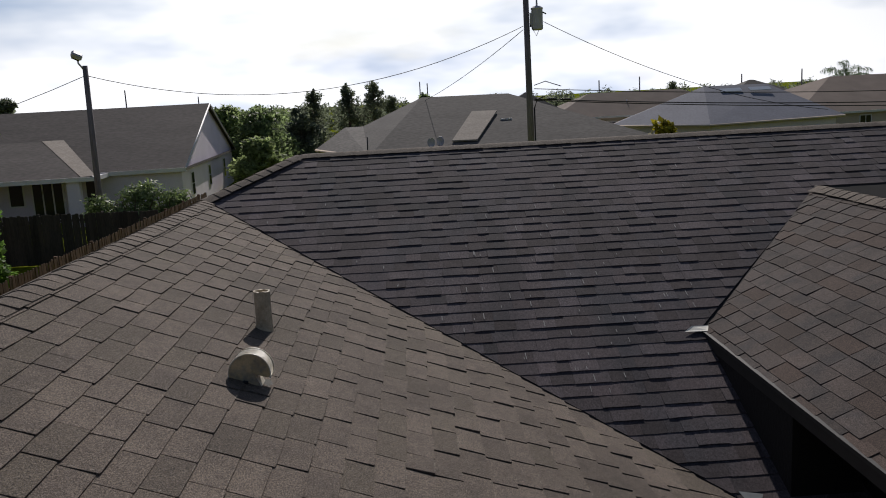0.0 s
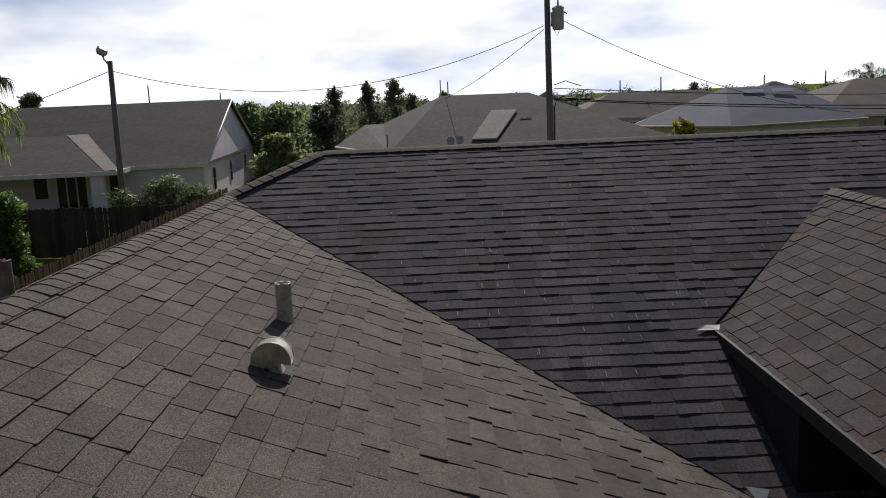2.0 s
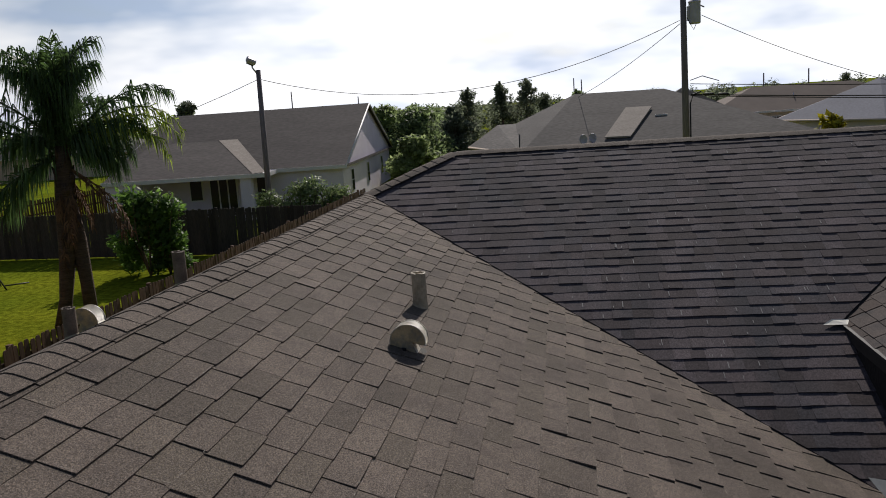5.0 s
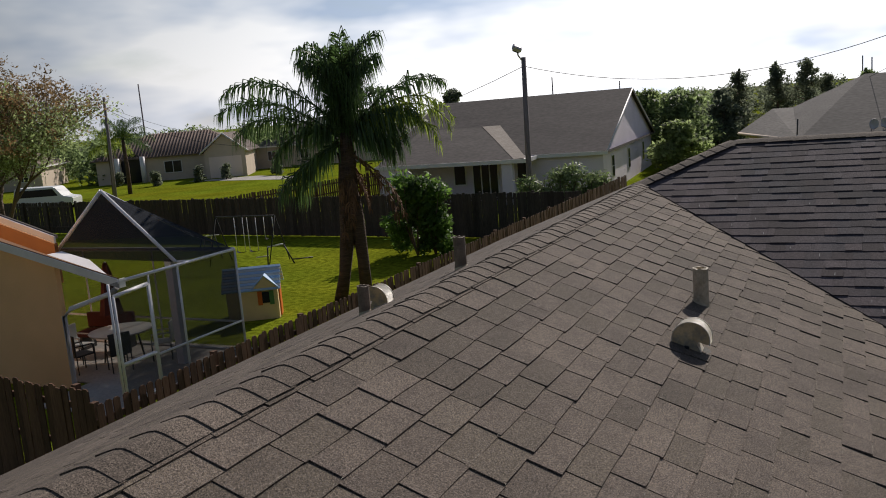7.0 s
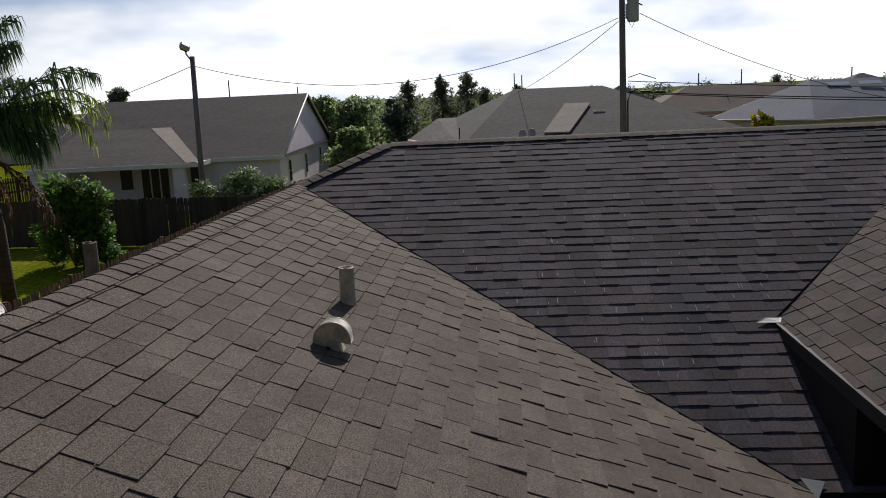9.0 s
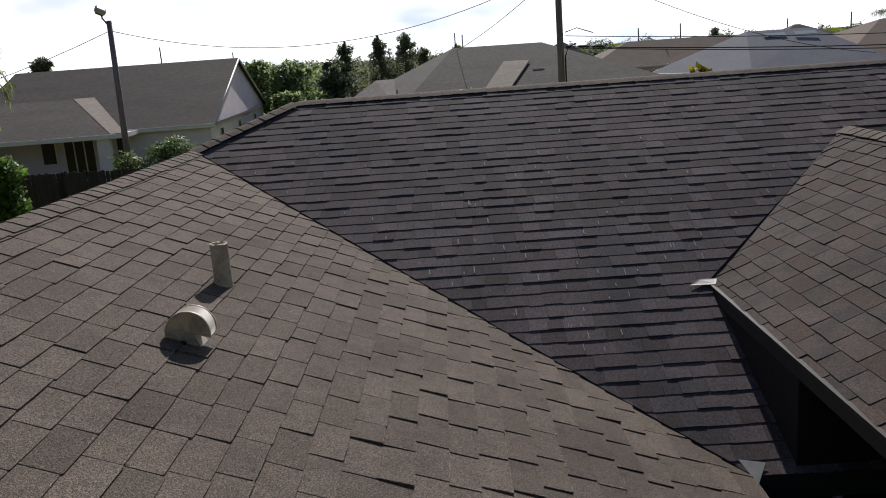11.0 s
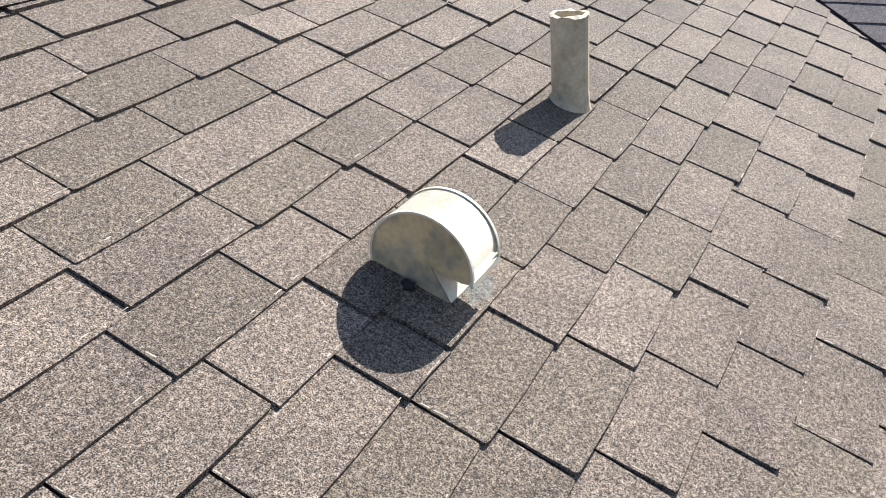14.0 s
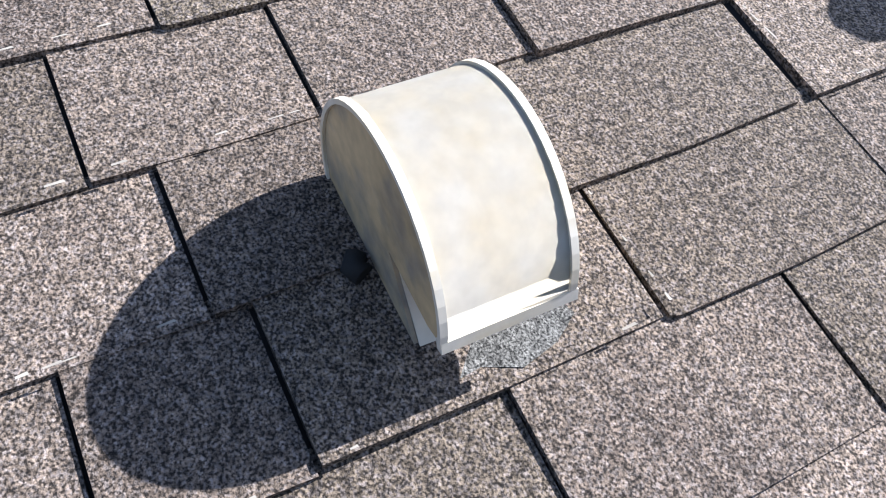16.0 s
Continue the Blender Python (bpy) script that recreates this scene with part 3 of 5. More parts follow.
pipe_vent(1.322, 6.985, 0.285, 0.058)
pipe_vent(-0.85, 7.33, 0.30, 0.056, True)
pipe_vent(-1.25, 6.25, 0.24, 0.05, True)


def hood_vent(x, y, mirror=False):
    """Gooseneck vent: a drum lying along the ridge, open on its downhill side, on a flanged base."""
    z = Z0 - S * abs(x)
    t = thing("roof_vent", "cream painted metal gooseneck roof vent with stained side", "roof vent", pose(x, y, z, 0, 0, 180 if mirror else 0), group="gooseneck roof vents")
    L, R, n = 0.124, 0.121, 28
    cx, cz = 0.024, 0.061
    # outline of the side, from the uphill foot over the drum to the lip, then back under it to the downhill foot
    out = [(-0.108, S * 0.108 - 0.012)]
    for k in range(n + 1):
        ang = radians(192 - k * 204 / n)
        out.append((cx + R * math.cos(ang), cz + R * math.sin(ang)))
    lip = out[-1]
    side = out + [(0.118, 0.036), (0.047, 0.062), (0.094, -S * 0.094 - 0.004)]
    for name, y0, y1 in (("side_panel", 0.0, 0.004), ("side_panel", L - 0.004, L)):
        part(name, prism(side, y0, y1), VENT_SIDE, t, "stained cream side panel, shade in its colour")
    sk = bmesh.new()
    prev = None
    for p in out:
        cur = (sk.verts.new((p[0], 0.004, p[1])), sk.verts.new((p[0], L - 0.004, p[1])))
        if prev:
            sk.faces.new((prev[0], prev[1], cur[1], cur[0])).smooth = True
        prev = cur
    bmesh.ops.solidify(sk, geom=sk.faces[:], thickness=0.0025)
    part("hood", sk, VENT_PAINT, t)
    for y0 in (-0.003, L - 0.007):
        rm, prev = bmesh.new(), None
        for px, pz in out[1:]:
            d = Vector((px - cx, 0, pz - cz)).normalized()
            q = [Vector((px, y0, pz)) - d * 0.002, Vector((px, y0, pz)) + d * 0.003, Vector((px, y0 + 0.007, pz)) + d * 0.003, Vector((px, y0 + 0.007, pz)) - d * 0.002]
            cur = [rm.verts.new(c) for c in q]
            if prev:
                for k in range(4):
                    rm.faces.new((prev[k], prev[(k + 1) % 4], cur[(k + 1) % 4], cur[k]))
            prev = cur
        bmesh.ops.recalc_face_normals(rm, faces=rm.faces)
        part("seam", rm, VENT_PAINT, t)
    part("lip", box(lip[0] - 0.005, lip[0] + 0.004, -0.002, L + 0.002, lip[1] - 0.006, lip[1] + 0.006), VENT_PAINT, t)
    part("throat", slab([(0.049, 0.004, 0.062), (0.096, 0.004, -S * 0.096), (0.096, L - 0.004, -S * 0.096), (0.049, L - 0.004, 0.062)], 0.004), VENT_PAINT, t)
    smear = bmesh.new()
    rim = [smear.verts.new((x, y, 0.0135 + 0.07 * (x - 0.085) - S * x)) for x, y in ((0.085, -0.012), (0.112, -0.02), (0.128, 0.004), (0.124, 0.045), (0.139, 0.08), (0.13, 0.12), (0.112, 0.15), (0.088, 0.14), (0.084, 0.06))]
    smear.faces.new(rim)
    part("cement_smear", smear, CEMENT, t, "pale roofing cement smeared over the granules")
    part("flange", slab([(-0.09, -0.012, S * 0.09 + 0.013), (0.135, -0.012, -S * 0.135 + 0.013), (0.135, L + 0.06, -S * 0.135 + 0.013), (-0.09, L + 0.06, S * 0.09 + 0.013)], 0.003),
         FLASHING if mirror else SHINGLE, t, "flange bedded under granules")
    part("sealant", tube([(-0.01, -0.012, 0.018), (0.0, -0.02, 0.016), (0.012, -0.014, 0.012)], 0.012, 7), RUBBER, t, "dab of black roofing tar")
    return t


hood_vent(1.393, 5.884)
hood_vent(-1.24, 6.56, True)


# ---- neighbouring houses ----
def opening(house, x, w, z0, z1, y, bars=1, name="window"):
    """A window set into a front wall that faces -y: frame, sill and dark panes."""
    f = box(x - w / 2, x + w / 2, y - 0.05, y - 0.004, z0, z1)
    fr = part(name, f, WHITE_TRIM, house)
    n = bars + 1
    for k in range(n):
        a = x - w / 2 + 0.08 + k * (w - 0.08) / n
        part("pane", box(a, a + (w - 0.08) / n - 0.08, y - 0.066, y - 0.05, z0 + 0.08, z1 - 0.08), GLASS_DARK, fr)
    return fr


def opening_x(house, y, w, z0, z1, x):
    """The same in a wall that faces +x."""
    fr = part("window", box(x + 0.004, x + 0.05, y - w / 2, y + w / 2, z0, z1), WHITE_TRIM, house)
    mid = (z0 + z1) / 2
    part("pane", box(x + 0.05, x + 0.062, y - w / 2 + 0.06, y + w / 2 - 0.06, z0 + 0.06, mid - 0.02), GLASS_DARK, fr)
    part("pane", box(x + 0.05, x + 0.062, y - w / 2 + 0.06, y + w / 2 - 0.06, mid + 0.02, z1 - 0.06), GLASS_DARK, fr)
    return fr


def roof_mesh(L, W, eave, ridge, hip0, hip1, o=0.45, thick=0.14):
    """A roof over 0..L by 0..W, hipped or gabled at each end, with fascia thickness."""
    bm = bmesh.new()
    h0 = W / 2 if hip0 else -o
    h1 = L - W / 2 if hip1 else L + o
    drop = (ridge - eave) / (W / 2) * o
    e = eave - drop
    lo = [bm.verts.new((x, y, e - thick)) for x, y in ((-o, -o), (L + o, -o), (L + o, W + o), (-o, W + o))]
    up = [bm.verts.new((x, y, e)) for x, y in ((-o, -o), (L + o, -o), (L + o, W + o), (-o, W + o))]
    r = [bm.verts.new((h0, W / 2, ridge)), bm.verts.new((h1, W / 2, ridge))]
    for f in ((up[0], up[1], r[1], r[0]), (up[2], up[3], r[0], r[1])) + (((up[1], up[2], r[1]),) if hip1 else ()) + (((up[3], up[0], r[0]),) if hip0 else ()):
        bm.faces.new(f)
    for k in range(4):
        bm.faces.new((lo[k], lo[(k + 1) % 4], up[(k + 1) % 4], up[k]))
    bm.faces.new(list(reversed(lo)))
    return bm


def fascia_ring(house, L, W, eave, slope, o=0.45, mat=None):
    e = eave - slope * o
    for x0, x1, y0, y1 in ((-o - 0.03, L + o + 0.03, -o - 0.03, -o), (-o - 0.03, L + o + 0.03, W + o, W + o + 0.03), (-o - 0.03, -o, -o, W + o), (L + o, L + o + 0.03, -o, W + o)):
        part("fascia", box(x0, x1, y0, y1, e - 0.16, e + 0.015), mat or WHITE_TRIM, house)


def gable_wall(L, W, eave, ridge):
    """Walls of a gabled house as one shell up to the roof."""
    bm = bmesh.new()
    prof = [(0, 0), (W, 0), (W, eave), (W / 2, ridge - 0.06), (0, eave)]
    a = [bm.verts.new((0, y, z)) for y, z in prof]
    b = [bm.verts.new((L, y, z)) for y, z in prof]
    bm.faces.new(list(reversed(a)))
    bm.faces.new(b)
    for i in range(5):
        j = (i + 1) % 5
        bm.faces.new((a[i], a[j], b[j], b[i]))
    bmesh.ops.recalc_face_normals(bm, faces=bm.faces)
    return bm


def rakes(house, L, W, eave, ridge, x, o=0.45):
    """White barge boards on a gable end."""
    s = (ridge - eave) / (W / 2)
    for y0, y1 in ((-o, W / 2), (W + o, W / 2)):
        bm = tube([(x, y0, eave - s * o - 0.05), (x, y1, ridge - 0.05)], 0.06, 4)
        part("barge_board", bm, WHITE_TRIM, house)


def porch_house():
    L, W, eave, ridge = 13.0, 19.0, 2.55, 5.75
    h = thing("house", "grey stucco house with brown shingle gable roof and covered porch", "house", pose(-22.45, 44.27, 0, 0, 0, 4), group="neighbouring houses")
    part("wall", gable_wall(L, W, eave, ridge), STUCCO_GREY, h)
    part("roof", roof_mesh(L, W, eave, ridge, False, False, 0.25), FAR_SHINGLE, h, "brown asphalt shingle roof")
    rakes(h, L, W, eave, ridge, L + 0.26, 0.25)
    rakes(h, L, W, eave, ridge, -0.26, 0.25)
    part("fascia", box(-0.3, L + 0.3, -0.30, -0.25, 2.26, 2.46), WHITE_TRIM, h)
    # porch roof that runs out of the main slope, its end hip coloured as sunlit
    x0, x1, y0 = 0.6, 9.35, -2.6
    s = (ridge - eave) / (W / 2)
    zt, yt = 4.05, (4.05 - eave) / s
    z0 = 2.42
    pr = bmesh.new()
    v = [pr.verts.new(c) for c in ((x0, y0, z0), (x1, y0, z0), (x1 - 4.7, yt, zt + 0.03), (x0, yt, zt + 0.03))]
    pr.faces.new((v[0], v[1], v[2], v[3]))
    part("porch_roof", pr, FAR_SHINGLE, h, "lower shingle roof over the porch")
    hp = bmesh.new()
    v = [hp.verts.new(c) for c in ((x1 - 0.6, y0 + 0.02, z0 + 0.025), (x1 + 0.05, y0 + 0.12, z0 + 0.06), (x1 - 3.45, yt + 0.02, zt + 0.05), (x1 - 4.6, yt, zt + 0.05))]
    hp.faces.new(v)
    part("hip_slope", hp, SUNLIT_ROOF, h, "end slope of the porch roof, sunlight in its pale colour")
    part("porch_fascia", box(x0 - 0.05, x1 + 0.05, y0 - 0.05, y0, z0 - 0.2, z0 + 0.01), WHITE_TRIM, h)
    part("porch_fascia", box(x1, x1 + 0.06, y0, 0.0, z0 - 0.2, z0 + 0.01), WHITE_TRIM, h)
    part("porch_ceiling", box(x0, x1, y0, 0, z0 - 0.06, z0 - 0.02), WHITE_TRIM, h)
    part("porch_pillar", box(x1 - 1.35, x1 - 0.75, y0 + 0.1, y0 + 0.5, 0, z0 - 0.06), STUCCO_GREY, h)
    part("porch_pillar", box(x0 + 0.1, x0 + 2.0, y0 + 0.1, y0 + 0.5, 0, z0 - 0.06), STUCCO_GREY, h)
    opening(h, 4.7, 0.8, 0.9, 2.2, 0.0, 0)
    opening(h, 6.25, 1.6, 0.1, 2.2, 0.0, 2, "sliding_door")
    opening(h, 8.45, 0.7, 0.7, 2.2, 0.0, 0)
    for y in (2.7, 8.4, 14.6):
        opening_x(h, y, 0.8, 0.75, 2.05, L)


# paler than the roofs round it: sun on the end slopes, as colour
SUNLIT_ROOF = material("sunlit_shingle_end", (0.36, 0.31, 0.26), 0.9, scale=1.2, vary=0.12, fine=0.15, fine_scale=9, spec=0.2)
porch_house()


def hip_house(at, ang, L, W, eave, ridge, wall_mat, roof_mat, label, vents=True, hip=(True, True)):
    h = thing("house", label, "house", pose(at[0], at[1], 0, 0, 0, ang), group="neighbouring houses")
    part("wall", box(0, L, 0, W, 0, eave), wall_mat, h)
    part("roof", roof_mesh(L, W, eave, ridge, *hip), roof_mat, h)
    fascia_ring(h, L, W, eave, (ridge - eave) / (W / 2))
    for k in range(2, int(L) - 1, 4):
        opening(h, k, 1.1, 0.9, 2.1, 0.0)
    if vents:
        part("vent_stack", tube([(L * 0.42, W * 0.25, eave), (L * 0.42, W * 0.25, (eave + ridge) / 2 + 0.3)], 0.05), GALVANISED, h)
    return h


def shell_house(label, eaves, ridges, faces, wall_mat, roof_mat, inset=0.45):
    """A house of irregular plan: eave corners in order round the plan, ridge points, and the roof faces over them."""
    h = thing("house", label, "house", pose(0, 0, 0), group="neighbouring houses")
    mid = sum((Vector(e) for e in eaves), Vector()) / len(eaves)
    foot = [Vector(e) + (mid - Vector(e)).normalized() * inset * 1.4 for e in eaves]
    bm = bmesh.new()
    lo = [bm.verts.new((p.x, p.y, 0)) for p in foot]
    hi = [bm.verts.new((p.x, p.y, e[2] + 0.05)) for p, e in zip(foot, eaves)]
    for k in range(len(lo)):
        j = (k + 1) % len(lo)
        bm.faces.new((lo[k], lo[j], hi[j], hi[k]))
    part("wall", bm, wall_mat, h)
    bm = bmesh.new()
    vs = [bm.verts.new(p) for p in eaves + ridges]
    for f in faces:
        bm.faces.new([vs[i] for i in f])
    low = [bm.verts.new((x, y, z - 0.14)) for x, y, z in eaves]
    for k in range(len(eaves)):
        j = (k + 1) % len(eaves)
        bm.faces.new((low[k], low[j], vs[j], vs[k]))
    bm.faces.new(list(reversed(low)))
    part("roof", bm, roof_mat, h)
    for k in range(len(eaves)):
        p, q = Vector(eaves[k]), Vector(eaves[(k + 1) % len(eaves)])
        part("fascia", tube([p - Vector((0, 0, 0.07)), q - Vector((0, 0, 0.07))], 0.085, 4), STUCCO_TAN, h)
    return h


near_house = shell_house("tan house with broad grey-brown hipped shingle roof",
                         [(0.1, 48.4, 2.28), (17.0, 47.6, 2.28), (17.0, 66.0, 2.4), (-1.2, 66.5, 2.4), (-3.7, 56.0, 2.45)],
                         [(3.4, 57.5, 5.40), (9.1, 57.2, 5.36), (-0.8, 61.0, 3.62), (-2.05, 60.6, 3.62)],
                         [(0, 1, 6, 5), (1, 2, 6), (2, 3, 7, 5, 6), (0, 5, 7), (0, 7, 8, 4), (3, 4, 8, 7)], STUCCO_TAN, GREY_SHINGLE)
# sunlit hip face given as a paler strip over the slope
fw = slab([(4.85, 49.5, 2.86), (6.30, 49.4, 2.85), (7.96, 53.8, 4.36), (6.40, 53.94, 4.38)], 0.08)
part("hip_slope", fw, SUNLIT_ROOF, near_house, "slope of the front wing, sunlight in its pale colour")
part("roof_flashing", box(8.0, 8.7, 52.5, 52.56, 3.78, 3.86), WHITE_TRIM, near_house)
part("vent_stack", tube([(-0.05, 50.0, 2.3), (0.0, 50.0, 3.3)], 0.04, 6), DARK_METAL, near_house)


def dish(x, y, z, ang):
    t = thing("satellite_dish", "small grey satellite dish on a mast above the roof", "satellite dish", pose(x, y, z, 0, 0, ang), group="satellite dishes")
    bm = bmesh.new()
    rings = []
    for r in (0.0, 0.11, 0.20, 0.26):
        d = r * r * 0.9
        rings.append([bm.verts.new((r * math.cos(a * math.pi / 8), -0.1 + d * -1, 0.75 + r * math.sin(a * math.pi / 8) * 1.05)) for a in range(16)])
    for a, b in zip(rings, rings[1:]):
        for k in range(16):
            bm.faces.new((a[k], a[(k + 1) % 16], b[(k + 1) % 16], b[k]))
    bmesh.ops.remove_doubles(bm, verts=bm.verts, dist=0.001)
    bmesh.ops.solidify(bm, geom=bm.faces[:], thickness=0.02)
    part("reflector", bm, GALVANISED, t)
    part("mast", tube([(0, 0.05, -0.25), (0, 0.05, 0.6), (0, -0.06, 0.75)], 0.03, 6), GALVANISED, t)
    part("feed_arm", tube([(0, -0.1, 0.45), (0, -0.55, 0.62)], 0.02, 5), GALVANISED, t)


dish(3.55, 49.0, 2.08, 30)
dish(4.25, 49.1, 2.12, -35)

shell_house("pale house with light blue-grey hipped roof", [(24.0, 61.0, 2.38), (34.8, 62.8, 2.50), (38.0, 74.0, 2.5), (21.0, 75.0, 2.5), (18.2, 67.0, 2.48)],
            [(26.0, 68.0, 5.10), (31.2, 68.3, 5.05)], [(0, 1, 6, 5), (1, 2, 6), (2, 3, 5, 6), (3, 4, 5), (4, 0, 5)], STUCCO_GREY, BLUE_SHINGLE)
for x0 in (26.9, 29.2):
    sp = part("solar_panel", slab([(x0, 66.6, 4.62), (x0 + 1.7, 66.7, 4.62), (x0 + 1.7, 67.2, 4.86), (x0, 67.1, 4.86)], 0.05), GLASS_PALE)
    tagged(sp, "flat solar panel on the pale roof, glint in its colour", "solar panel", group="solar panels")
hip_house((17.0, 86), 3, 20, 10, 2.8, 4.95, STUCCO_TAN, BROWN_SHINGLE, "distant house with reddish-brown roof")
hip_house((34.5, 88), 2, 12.5, 12, 2.8, 5.5, STUCCO_TAN, GREY_SHINGLE, "distant house with grey hipped roof", False)
hip_house((34.4, 69.5), 6, 24, 15, 2.6, 5.35, STUCCO_TAN, BROWN_SHINGLE, "tan house with brown hipped roof", False)
hip_house((9.0, 76), 0, 9, 9, 2.8, 5.45, STUCCO_TAN, GREY_SHINGLE, "grey-roofed house behind the hipped house", False)
hip_house((58, 82), 0, 18, 13, 2.8, 5.8, STUCCO_TAN, GREY_SHINGLE, "distant house with grey roof among trees")


def tile_house():
    """House with a clay tile roof and a garage under a gable, across the street."""
    h = thing("house", "tan stucco house with clay tile roof and gabled garage", "house", pose(-74.0, 69.3, 0, 0, 0, 30), group="neighbouring houses")
    L, W, eave, ridge = 17.0, 10.0, 3.0, 5.3
    part("wall", box(0, L, 0, W, 0, eave), STUCCO_TAN, h)
    part("roof", roof_mesh(L, W, eave, ridge, True, True), CLAY, h, "brown clay tile roof")
    s = (ridge - eave) / (W / 2)
    for k in range(46):
        x = 0.2 + k * 0.37
        top = min(1.0, min(x, L - x) / (W / 2)) * (W / 2)
        bm = tube([(x, -0.42, eave - s * 0.42 + 0.05), (x, top, eave + s * top + 0.05)], 0.07, 5)
        part("roll_tile", bm, CLAY, h)
    # garage wing with a gable to the street
    g0, g1, gy = 13.0, 17.4, -4.6
    gm = (g0 + g1) / 2
    wallg = bmesh.new()
    prof = [(g0, 0), (g1, 0), (g1, 2.9), (gm, 4.7), (g0, 2.9)]
    a = [wallg.verts.new((x, gy, z)) for x, z in prof]
    b = [wallg.verts.new((x, 2.0, z)) for x, z in prof]
    wallg.faces.new(a)
    wallg.faces.new(list(reversed(b)))
    for i in range(5):
        j = (i + 1) % 5
        wallg.faces.new((a[j], a[i], b[i], b[j]))
    bmesh.ops.recalc_face_normals(wallg, faces=wallg.faces)
    part("garage_wall", wallg, STUCCO_TAN, h)
    for sx, ex in ((g0 - 0.4, gm), (g1 + 0.4, gm)):
        part("garage_roof", slab([(sx, gy - 0.35, 2.78), (ex, gy - 0.35, 4.86), (ex, 4.5, 4.86), (sx, 4.5, 2.78)], 0.1), CLAY, h)
        part("barge_board", tube([(sx, gy - 0.38, 2.72), (ex, gy - 0.38, 4.80)], 0.09, 4), WHITE_TRIM, h)
    door = part("garage_door", box(gm - 1.75, gm + 1.75, gy - 0.06, gy - 0.004, 0.02, 2.3), STUCCO_PINK, h, "pale pink panelled garage door")
    for k in range(4):
        part("door_panel", box(gm - 1.65, gm + 1.65, gy - 0.085, gy - 0.06, 0.08 + k * 0.56, 0.56 + k * 0.56), STUCCO_PINK, door)
    arch = [(4.0 + 1.2 * math.cos(a), 2.3 + 1.0 * math.sin(a)) for a in np.linspace(0, math.pi, 12)]
    part("entry", prism([(2.8, 0.0), (5.2, 0.0)] + arch, -0.10, -0.004), GLASS_DARK, h, "dark arched entry")
    for x in (2.6, 5.4):
        part("entry_column", tube([(x, -0.9, 0), (x, -0.9, 2.9)], 0.28, 10), WHITE_TRIM, h)
    opening(h, 8.5, 2.0, 0.8, 2.2, 0.0)


STUCCO_PINK = material("pink_paint", (0.88, 0.72, 0.64), 0.7, scale=1, vary=0.05)
tile_house()
hip_house((-63, 84), 22, 20, 12, 2.9, 5.7, STUCCO_TAN, GREY_SHINGLE, "tan house with grey shingle hipped roof across the street")
hip_house((-96, 60), 35, 16, 11, 2.9, 5.8, STUCCO_TAN, BROWN_SHINGLE, "tan house with brown roof beyond the street")

dr = part("driveway", slab([(-61.0, 69.6, 0.02), (-54.5, 73.0, 0.02), (-44.5, 68.5, 0.02), (-46.5, 66.5, 0.02)], 0.06), CONCRETE)
tagged(dr, "pale concrete driveway in front of the garage", "driveway", kind="structure")


# ---- the yellow house next door, its screen room and patio ----
def yellow_house():
    h = thing("house", "yellow stucco house with white fascia and downspout", "house", pose(0, 0, 0), group="neighbouring houses")
    s, xe, ze, y0 = 0.232, -10.6, 2.54, 12.3

    def top(x):
        return ze + s * (xe - x)

    part("wall", prism([(-12.75, 0), (-30, 0), (-30, 2.9), (-22, top(-22)), (-12.75, top(-12.75) - 0.16)], 12.6, 12.72), STUCCO_YELLOW, h)
    part("roof", slab([(xe, y0, ze + 0.02), (-12.6, 12.36, top(-12.6) + 0.02), (-22, 12.95, top(-22) + 0.02), (-22, y0, top(-22) + 0.02)], 0.10), ORANGE_ROOF, h, "brown shingle edge")
    part("roof", slab([(-22, y0, top(-22) + 0.02), (-22, 17.0, top(-22) + 0.02), (-31, 17.0, 2.7), (-31, y0, 2.7)], 0.10), FAR_SHINGLE, h)
    part("fascia", slab([(xe, y0 - 0.03, ze), (xe, y0 - 0.002, ze), (-22, y0 - 0.002, top(-22)), (-22, y0 - 0.03, top(-22))], 0.17), WHITE_TRIM, h)
    part("fascia", box(xe - 0.002, xe + 0.03, y0 - 0.03, 12.42, ze - 0.17, ze + 0.01), WHITE_TRIM, h)
    part("soffit", slab([(xe, y0, ze - 0.13), (-12.2, 13.05, top(-12.2) - 0.13), (-13, 13.05, top(-13) - 0.13), (-13, y0, top(-13) - 0.13)], 0.02), WHITE_TRIM, h)
    # second gable set back behind the first
    part("rear_wall", prism([(-14.5, 2.0), (-24, 2.0), (-24, 5.6), (-14.5, 2.95)], 14.1, 14.2), STUCCO_ORANGE, h, "orange-tan stucco wall of the rear gable")
    part("rear_fascia", slab([(-14.36, 14.0, 3.14), (-14.36, 14.05, 3.14), (-24, 14.05, 5.92), (-24, 14.0, 5.92)], 0.16), WHITE_TRIM, h)
    part("rear_roof", slab([(-14.36, 14.052, 3.16), (-14.37, 14.12, 3.16), (-24, 14.12, 5.94), (-24, 14.052, 5.94)], 0.08), FAR_SHINGLE, h)
    part("downspout", tube([(-10.75, 12.36, 2.36), (-11.0, 12.4, 2.22), (-12.3, 12.48, 1.85), (-12.6, 12.53, 1.65), (-12.6, 12.53, 0.05)], 0.055, 6), WHITE_TRIM, h, "white bent downspout")


STUCCO_ORANGE = material("orange_stucco", (0.38, 0.18, 0.08), 0.9, scale=1.1, vary=0.08, bump=0.2, bump_scale=40)
ORANGE_ROOF = material("rusty_shingle", (0.24, 0.125, 0.065), 0.9, scale=1, vary=0.1)
yellow_house()


